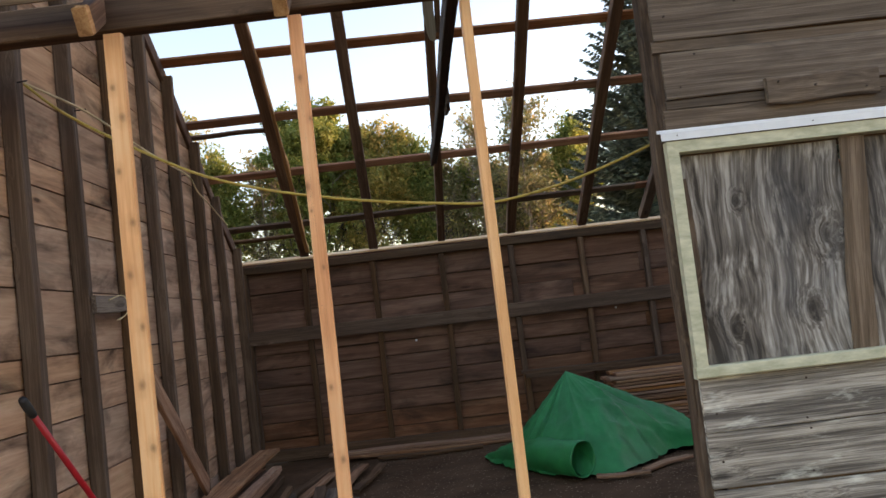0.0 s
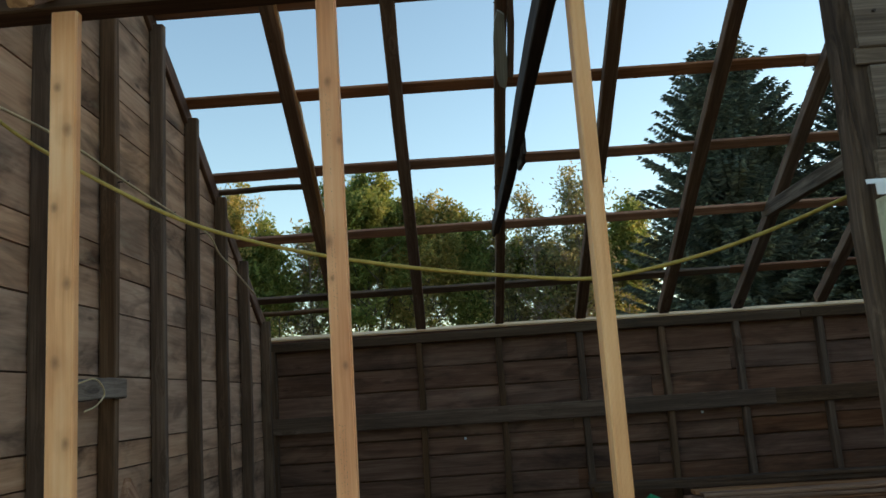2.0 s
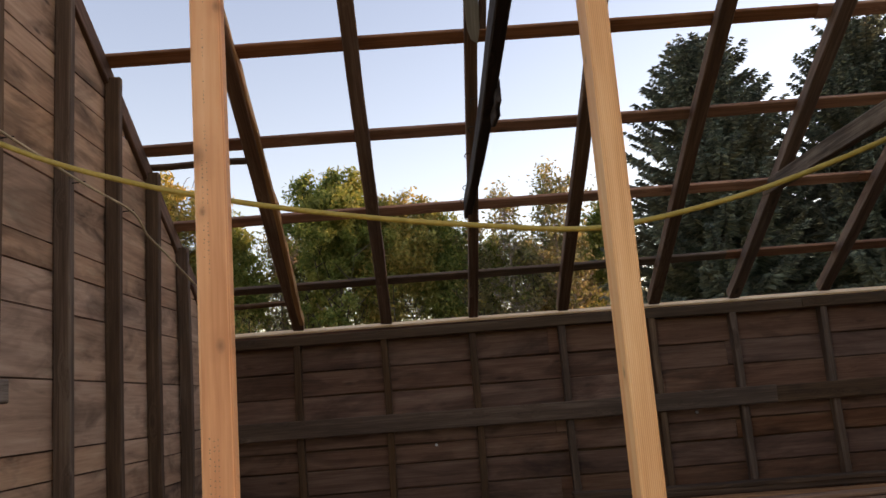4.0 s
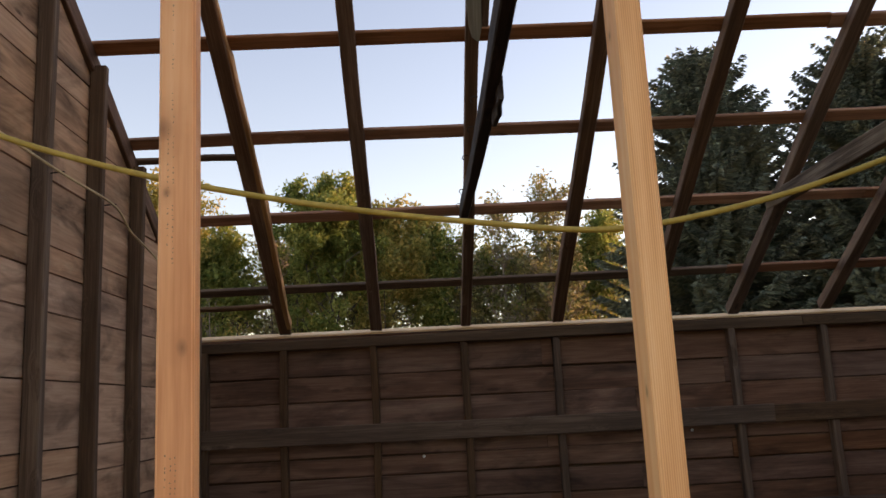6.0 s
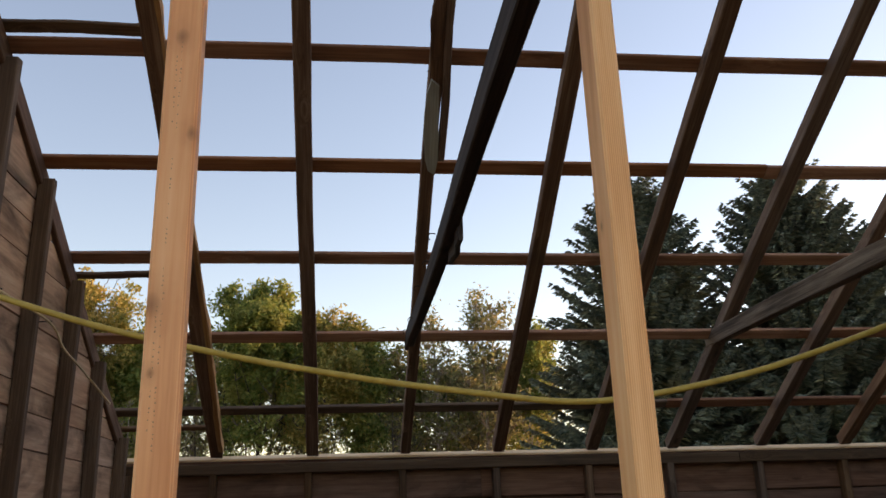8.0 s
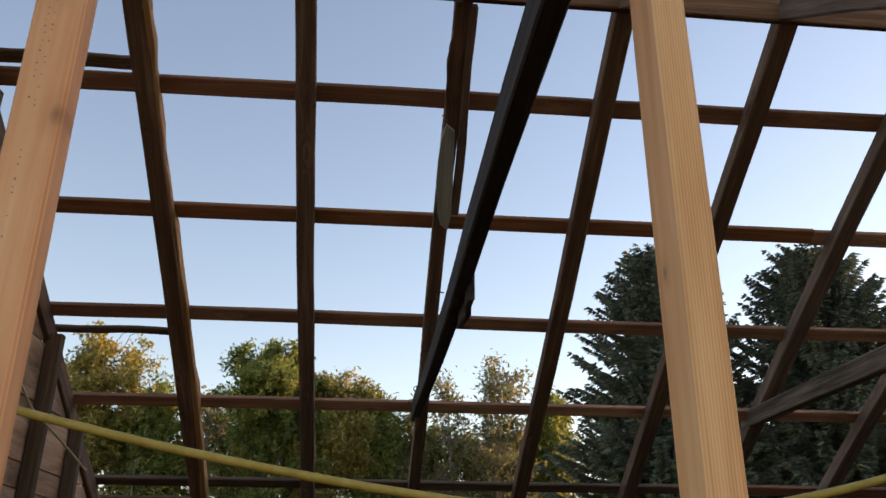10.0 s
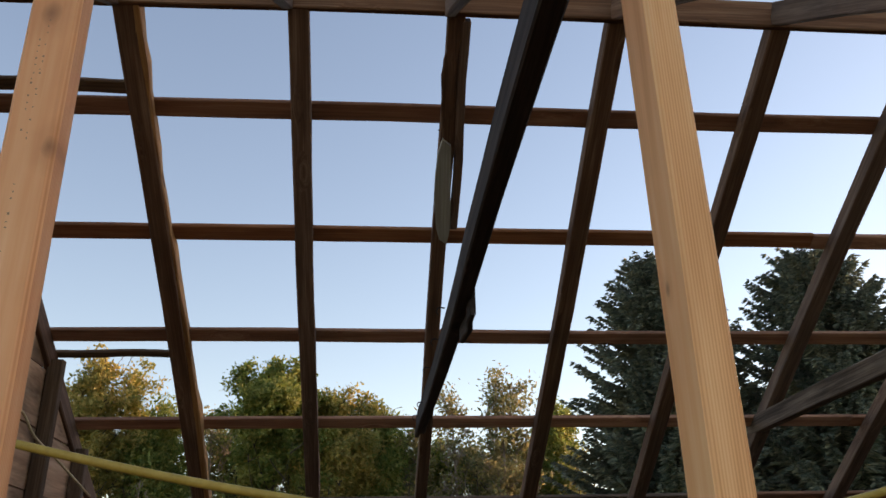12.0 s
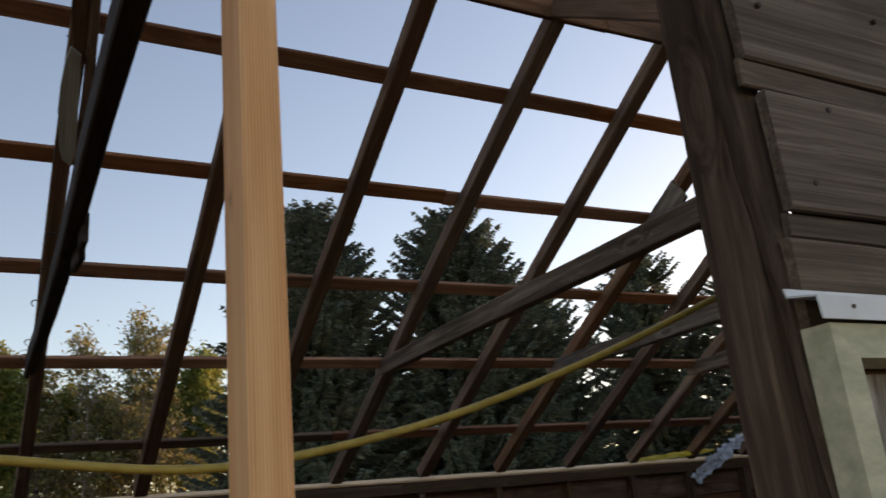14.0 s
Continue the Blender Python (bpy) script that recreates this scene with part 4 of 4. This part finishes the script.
# ---- small roof things ----
roof = bpy.data.objects["roof_frame"]
up_b = Vector((0, PITCH, 1)).normalized()
timber("sister_board", (0.512, 6.84, under(6.84) + 0.03), (0.532, 7.85, under(7.85) + 0.02), 0.046, 0.06, RAFTER, roof, up=up_b, cuts=8)
edge = [(-0.34, 0.0), (-0.25, 0.022), (-0.12, 0.036), (0.02, 0.042), (0.13, 0.034), (0.22, 0.03), (0.30, 0.012), (0.34, -0.03), (0.22, -0.05), (-0.3, -0.045)]
v, f, m = slab(edge, 0.022, Vector((0.10, 0.852, -0.515)).normalized(), (-1, 0, 0), (0.450, 7.64, under(7.64) - 0.012))
mesh_part("bark_slab", v, f, SILVER, roof, "grey wany-edged slab", m)
timber("gusset", (4.40, 7.95, under(7.95) - 0.02), (4.40, 7.62, under(7.62) - 0.02), 0.03, 0.2, BEAM, roof, up=up_b, cuts=3)
timber("gusset", (6.0, 9.3, 2.99), (6.0, 8.95, 3.02), 0.03, 0.14, BEAM, roof, cuts=3)
for y, dz in ((9.05, 0.02), (8.5, -0.02), (7.9, 0.03), (7.3, 0.0), (6.95, 0.03)):
    v, f = tube(smooth_line([(0.39, y, 3.0 + dz), (0.365, y + 0.008, 3.004 + dz), (0.355, y + 0.016, 2.99 + dz), (0.365, y + 0.02, 2.975 + dz)], 3), 0.003, 5)
    mesh_part("bent_nail", v, f, IRON, roof)
for y in (7.35, 8.2, 8.75, 9.05):
    v, f = tube([(0.45, y, under(y) + 0.03), (0.412, y, under(y) + 0.035)], 0.0035, 5)
    mesh_part("bent_nail", v, f, IRON, roof)
for x, z in ((0.028, 1.165), (2.36, 1.27)):
    v, f = tube([(x, YB + 0.1, z), (x, YB + 0.082, z)], [0.014, 0.012], 8)
    mesh_part("bolt_head", v, f, FLASH, bpy.data.objects["wall_back"], "small pale bolt head")


def film_on_plate():
    root = empty("plastic_film", pose(6.8, 10.4, 2.25), "crumpled clear and yellow plastic film caught on the plate", "plastic")

    def rag(a, b, w, n, seed):
        a, b = Vector(a), Vector(b)
        verts, faces = [], []
        for i in range(n + 1):
            for k in range(6):
                u, s = i / n, (k / 5 - 0.5)
                p = a.lerp(b, u) + Vector((0, 0.5, 0.8)) * s * w * (0.35 + 0.65 * math.sin(0.4 + 2.6 * u))
                p += Vector((noise.noise(Vector((i * 0.7, k * 0.9, seed))), noise.noise(Vector((i * 0.8, k * 0.8, seed + 5))), noise.noise(Vector((i * 0.6, k, seed + 9))))) * w * 0.45
                verts.append(p)
        for i in range(n):
            for k in range(5):
                q = i * 6 + k
                faces.append((q, q + 1, q + 7, q + 6))
        return verts, faces
    mesh_part("clear_film", *rag((6.68, 10.33, 2.04), (7.58, 10.36, 2.47), 0.16, 22, 3), POLY, root, smooth=True)
    mesh_part("yellow_strip", *rag((6.05, 10.42, 2.27), (7.05, 10.36, 2.33), 0.07, 16, 8), YELLOW, root, "yellow plastic strip", smooth=True)
    return root


film_on_plate()


def grit():
    """Small stones scattered over the earth floor."""
    r = random.Random(31)
    lists = []
    for _ in range(4200):
        x, y = r.uniform(-0.9, 2.6), r.uniform(5.6, 9.8)
        s = r.uniform(0.003, 0.008)
        c = Vector((x, y, 0.002))
        pts = [c + Vector((math.cos(k * 1.571) * s * r.uniform(0.7, 1.3), math.sin(k * 1.571) * s * r.uniform(0.7, 1.3), 0)) for k in range(4)] + [c + Vector((0, 0, s * r.uniform(0.6, 1.2)))]
        lists.append((pts, [(0, 1, 4), (1, 2, 4), (2, 3, 4), (3, 0, 4), (3, 2, 1, 0)]))
    ob = mesh_part("grit", *join(lists), GRIT, None, "pale grit and splinters scattered over the earth")
    return tagged(ob, kind="stuff", category="grit")


grit()


# ---- trees ----
def tree_wood(height, spread, seed, base=0.35, limbs=14, girth=0.16, twig=0):
    r = random.Random(seed)
    parts, tips = [], []
    lean = (r.uniform(-0.03, 0.03), r.uniform(-0.03, 0.03))
    trunk = [Vector((lean[0] * z + 0.06 * math.sin(z * 0.9 + seed), lean[1] * z, z)) for z in [height * k / 9 for k in range(10)]]
    parts.append(tube(trunk, [girth * (1 - 0.93 * k / 9) + 0.008 for k in range(10)], 7))
    for i in range(limbs):
        h = base + (0.95 - base) * (i + r.random()) / limbs
        k = h * 9
        a = trunk[int(k)].lerp(trunk[min(9, int(k) + 1)], k - int(k))
        ang = i * 2.4 + r.uniform(-0.5, 0.5)
        length = spread * (1.15 - 0.75 * h) * r.uniform(0.7, 1.15)
        rise = length * r.uniform(0.7, 1.6)
        pts = [a]
        for s in (0.35, 0.7, 1.0):
            pts.append(a + Vector((math.cos(ang) * length * s, math.sin(ang) * length * s, rise * s ** 1.3)) + Vector((r.uniform(-0.1, 0.1), r.uniform(-0.1, 0.1), r.uniform(-0.1, 0.1))))
        g = girth * 0.32 * (1.1 - h * 0.7)
        parts.append(tube(pts, [g, g * 0.7, g * 0.4, 0.006], 5))
        tips += pts[1:]
        for q in range(3 + twig):
            b = pts[r.choice((1, 2))].lerp(pts[r.choice((2, 3))], r.random())
            e = b + Vector((r.uniform(-1, 1), r.uniform(-1, 1), r.uniform(0.1, 1.2))) * length * 0.4
            mid = b.lerp(e, 0.5) + Vector((r.uniform(-0.08, 0.08),) * 3)
            parts.append(tube([b, mid, e], [g * 0.35 + 0.012, g * 0.2 + 0.010, 0.008], 4, False))
            tips += [mid, e]
            for w in range(twig):
                e2 = mid + Vector((r.uniform(-1, 1), r.uniform(-1, 1), r.uniform(0.2, 1.4))) * length * 0.22
                parts.append(tube([mid.lerp(e, r.random()), e2], [0.012, 0.007], 3, False))
                tips.append(e2)
    tips.append(trunk[-1])
    return join(parts), tips


def leaf_cloud(centres, count, clump, size, seed, squash=0.75):
    """Many small folded leaves gathered in loose clumps."""
    g = np.random.default_rng(seed)
    c = np.array([tuple(p) for p in centres])
    pick = g.integers(0, len(c), count)
    pos = c[pick] + np.clip(g.normal(0, 0.8, (count, 3)), -1.9, 1.9) * clump * np.array([1, 1, squash])
    d = g.normal(0, 1, (count, 3))
    d /= np.linalg.norm(d, axis=1)[:, None]
    e = np.cross(d, g.normal(0, 1, (count, 3)))
    e /= np.linalg.norm(e, axis=1)[:, None]
    n = np.cross(d, e)
    s = size * g.uniform(0.6, 1.4, (count, 1))
    pos = pos + 0.16 * np.sin(pos[:, [1, 2, 0]] * 5.0 + seed)
    verts = np.stack([pos - d * s, pos + e * s * 0.42 + n * s * 0.15, pos + d * s, pos - e * s * 0.42 + n * s * 0.15], 1).reshape(-1, 3)
    k = np.arange(count)[:, None] * 4
    faces = np.concatenate([np.concatenate([k, k + 1, k + 2], 1), np.concatenate([k, k + 2, k + 3], 1)])
    return verts, faces


def crown_points(height, spread, seed, base):
    """Clump places that fill an uneven crown: tall lobes, gaps between them, and loose sprays below."""
    r = random.Random(seed + 900)
    lobes = []
    for k in range(9):
        a, q, h = r.uniform(0, 6.283), math.sqrt(r.random()), r.uniform(0.56, 0.9)
        lobes.append((math.cos(a) * q * spread * 0.75, math.sin(a) * q * spread * 0.75, h * height, r.uniform(0.42, 0.62) * spread, r.uniform(0.10, 0.17) * height))
    lobes.append((0.0, 0.0, 0.88 * height, 0.45 * spread, 0.13 * height))
    pts = []
    while len(pts) < 300:
        if r.random() < 0.05:
            h, a, q = r.uniform(base - 0.1, 0.62), r.uniform(0, 6.283), math.sqrt(r.random())
            p = Vector((math.cos(a) * spread * q, math.sin(a) * spread * q, h * height))
        else:
            x, y, z, w, t = r.choice(lobes)
            d = Vector((r.gauss(0, 1), r.gauss(0, 1), r.gauss(0, 1))).normalized() * r.random() ** 0.45
            p = Vector((x + d.x * w, y + d.y * w, min(z + d.z * t, height * 0.99)))
        if noise.noise(p * 1.3 + Vector((seed, 0, 0))) > -0.28:
            pts.append(p)
    return pts


def raw_part(name, verts, faces, material, parent, label=""):
    me = bpy.data.meshes.new(name)
    me.from_pydata(verts.tolist(), [], faces.tolist())
    me.update()
    me.materials.append(material)
    ob = new(name, me)
    ob.parent = parent
    return tagged(ob, label)


def broadleaf(x, y, height, spread, leaves, mat, seed, label, base=0.32, limbs=24, clump=0.25, size=0.095, girth=0.12, twig=0, bark=None):
    root = empty("tree", pose(x, y, 0, 0, 0, seed * 40), label, "tree", "row of trees behind the shed")
    (v, f), tips = tree_wood(height * 0.93, spread, seed, base, limbs, girth, twig)
    me = bpy.data.meshes.new("trunk")
    me.from_pydata([tuple(p) for p in v], [], f)
    me.materials.append(bark or BARK)
    t = new("trunk", me)
    t.parent = root
    if leaves:
        lv, lf = leaf_cloud((tips if leaves < 20000 else []) + crown_points(height, spread, seed, base), leaves, clump, size, seed)
        raw_part("crown", lv, lf, mat, root)
    return root


def spruce(x, y, height, radius, seed, label, dense=1.0):
    root = empty("spruce_tree", pose(x, y, 0), label, "tree", "spruces behind the shed")
    r = random.Random(seed)
    g = np.random.default_rng(seed)
    parts = [tube([(0, 0, 0), (0.03, 0.02, height * 0.5), (0, 0, height)], [0.2, 0.11, 0.012], 7)]
    P, D, S = [], [], []
    z = 0.9
    while z < height - 0.12:
        f = 1 - z / height
        ring = max(7, int((11 + 9 * f) * dense))
        for k in range(ring):
            a = r.uniform(0, 6.28)
            length = radius * (height - z) ** 0.55 * (r.uniform(0.78, 1.05) if r.random() < 0.7 else r.uniform(0.35, 0.7)) + 0.12
            lift = r.uniform(0.05, 0.35) * (1 - f) * 1.6 - 0.1 * f
            z0 = z + r.uniform(-0.12, 0.12)
            out = Vector((math.cos(a), math.sin(a), 0))
            pts = []
            for s in (0, 0.33, 0.66, 1.0):
                pts.append(out * (length * s) + Vector((0, 0, z0 + length * (lift * s - 0.26 * s * (1 - s) * 1.6 + 0.1 * s * s))))
            parts.append(tube(pts, [0.02 * f + 0.012, 0.015, 0.01, 0.004], 3, False))
            side = Vector((-out.y, out.x, 0))
            steps = max(4, int(length / 0.095))
            for q in range(steps + 1):
                s = 0.12 + 0.88 * q / steps
                i = min(2, int(s * 3))
                p = pts[i].lerp(pts[i + 1], s * 3 - i)
                w = (0.16 + 0.30 * length * (1 - s) * 0.5) * r.uniform(0.6, 1.2)
                for sg in (-1, 1, 0, -1, 1):
                    d = (out * (1.0 if sg == 0 else r.uniform(0.5, 0.9)) + side * sg * r.uniform(0.5, 1.0) + Vector((0, 0, r.uniform(-0.55, 0.12)))).normalized()
                    P.append(p)
                    D.append(d)
                    S.append(w if sg else 0.16)
        z += 0.14 + 0.13 * f
    # leader
    for q in range(14):
        P.append(Vector((0, 0, height - 0.05 * q)))
        D.append(Vector((r.uniform(-1, 1) * 0.5, r.uniform(-1, 1) * 0.5, 0.6)).normalized())
        S.append(0.08 + 0.012 * q)
    P, D, S = np.array([tuple(p) for p in P]), np.array([tuple(p) for p in D]), np.array(S)[:, None]
    # each spray: three thin tapering blades round the twig
    verts, faces = [], []
    for turn in (0.0, 1.05, 2.1):
        h = g.normal(0, 1, P.shape)
        e = np.cross(D, h)
        e /= np.linalg.norm(e, axis=1)[:, None]
        wv = np.clip(S * 0.2, 0.016, 0.042)
        tip = P + D * S * 1.15 + g.normal(0, 0.02, P.shape)
        block_ = np.stack([P, P + D * S * 0.35 + e * wv, tip, P + D * S * 0.35 - e * wv], 1).reshape(-1, 3)
        verts.append(block_)
    verts = np.concatenate(verts)
    k = np.arange(len(verts) // 4)[:, None] * 4
    faces = np.concatenate([np.concatenate([k, k + 1, k + 2], 1), np.concatenate([k, k + 2, k + 3], 1)])
    v, f = join(parts)
    me = bpy.data.meshes.new("trunk")
    me.from_pydata([tuple(p) for p in v], [], f)
    me.materials.append(BARK)
    t = new("trunk", me)
    t.parent = root
    raw_part("crown", verts, faces, NEEDLE, root)
    return root


for x, y, h, s, n, mat, seed, words, kw in (
        (-10.3, 36, 11.9, 1.9, 52000, GOLD, 3, "tall tree with golden autumn leaves", {}),
        (-8.2, 37, 10.2, 1.5, 34000, GREEN, 4, "green leafy tree of middling height", {}),
        (-6.3, 38, 10.6, 1.3, 3500, DULL, 5, "nearly bare slender tree", dict(twig=3, bark=TWIGS)),
        (-3.6, 36, 11.2, 2.2, 85000, GREEN, 6, "broad tall tree with green leaves turning yellow", dict(limbs=22)),
        (-1.5, 36.5, 10.4, 1.7, 56000, GOLD, 7, "yellowing broad tree beside a greener one", {}),
        (0.5, 37, 9.9, 1.0, 24000, GREEN, 8, "narrow green tree beside bare ones", {}),
        (1.9, 37.5, 9.6, 1.0, 9000, DULL, 12, "thin half-leafless tree between two fuller ones", dict(twig=4, bark=TWIGS, limbs=18)),
        (2.7, 39, 8.9, 1.1, 15000, GREEN, 19, "narrow olive tree behind the bare ones", dict(base=0.2, twig=2)),
        (3.4, 37, 11.0, 1.2, 4500, DULL, 9, "bare pale-twigged tree in the row", dict(twig=5, bark=TWIGS, limbs=18)),
        (5.2, 36, 11.1, 1.6, 11000, DULL, 10, "half-bare tree with a few yellow leaves", dict(twig=5, bark=TWIGS, limbs=20)),
        (4.6, 39, 8.6, 1.7, 26000, DULL, 13, "dull brown-green thicket tree behind the bare ones", dict(base=0.2)),
        (7.9, 38, 10.1, 1.4, 36000, GREEN, 11, "green tree close to the spruces", {}),
        (-9.4, 40, 9.6, 1.9, 20000, DULL, 14, "dull green tree in the second row", dict(base=0.4)),
        (-5.6, 40, 9.9, 2.0, 24000, GREEN, 15, "rounded green tree in the second row", dict(base=0.4)),
        (-2.4, 41, 9.8, 2.1, 24000, DULL, 16, "olive tree in the second row", dict(base=0.4)),
        (1.0, 41, 9.0, 1.7, 14000, GREEN, 17, "low green tree in the second row", dict(base=0.4)),
        (7.0, 42, 9.4, 1.8, 18000, DULL, 18, "olive tree behind the half-bare one", dict(base=0.4))):
    broadleaf(x, y, h * 0.95, s, int(n * 0.5), mat, seed, words, **kw)
srow = random.Random(77)
for k in range(22):
    broadleaf(-11.6 + 0.93 * k + srow.uniform(-0.3, 0.3), 34.6 + srow.uniform(0, 2.4), srow.uniform(5.2, 7.9), srow.uniform(0.7, 1.2), srow.choice((250, 450, 800)), (DULL, GREEN, GOLD)[k % 3], 200 + k,
              "slender thin-leaved young tree under the taller ones", base=0.16, limbs=13, clump=0.34, size=0.07, girth=0.06, twig=2, bark=TWIGS if k % 4 == 0 else None)
spruce(8.3, 26, 11.2, 1.12, 21, "dense blue-green spruce tree with drooping boughs")
spruce(13.2, 26, 11.5, 1.28, 22, "tall wide blue-green spruce tree")
spruce(10.8, 31, 9.6, 1.3, 26, "spruce tree filling the gap behind two others")
spruce(15.9, 31, 9.4, 1.35, 29, "lower spruce tree in the second row", dense=0.8)
spruce(18.0, 29, 10.2, 1.35, 27, "lower spruce tree between two tall ones", dense=0.7)
spruce(21.8, 27, 11.0, 1.2, 23, "dark spruce tree behind the others", dense=0.7)
spruce(24.6, 24, 10.9, 1.2, 24, "dark spruce tree beside the sun's glow", dense=0.7)
# two spruces out of view, added to keep the low sun off the shed
spruce(29.5, 22, 12.4, 1.5, 25, "unseen spruce tree added at the row's far end to block the sun")
spruce(32.0, 18.0, 13.0, 1.7, 28, "unseen tall spruce tree added to keep sun off the shed")
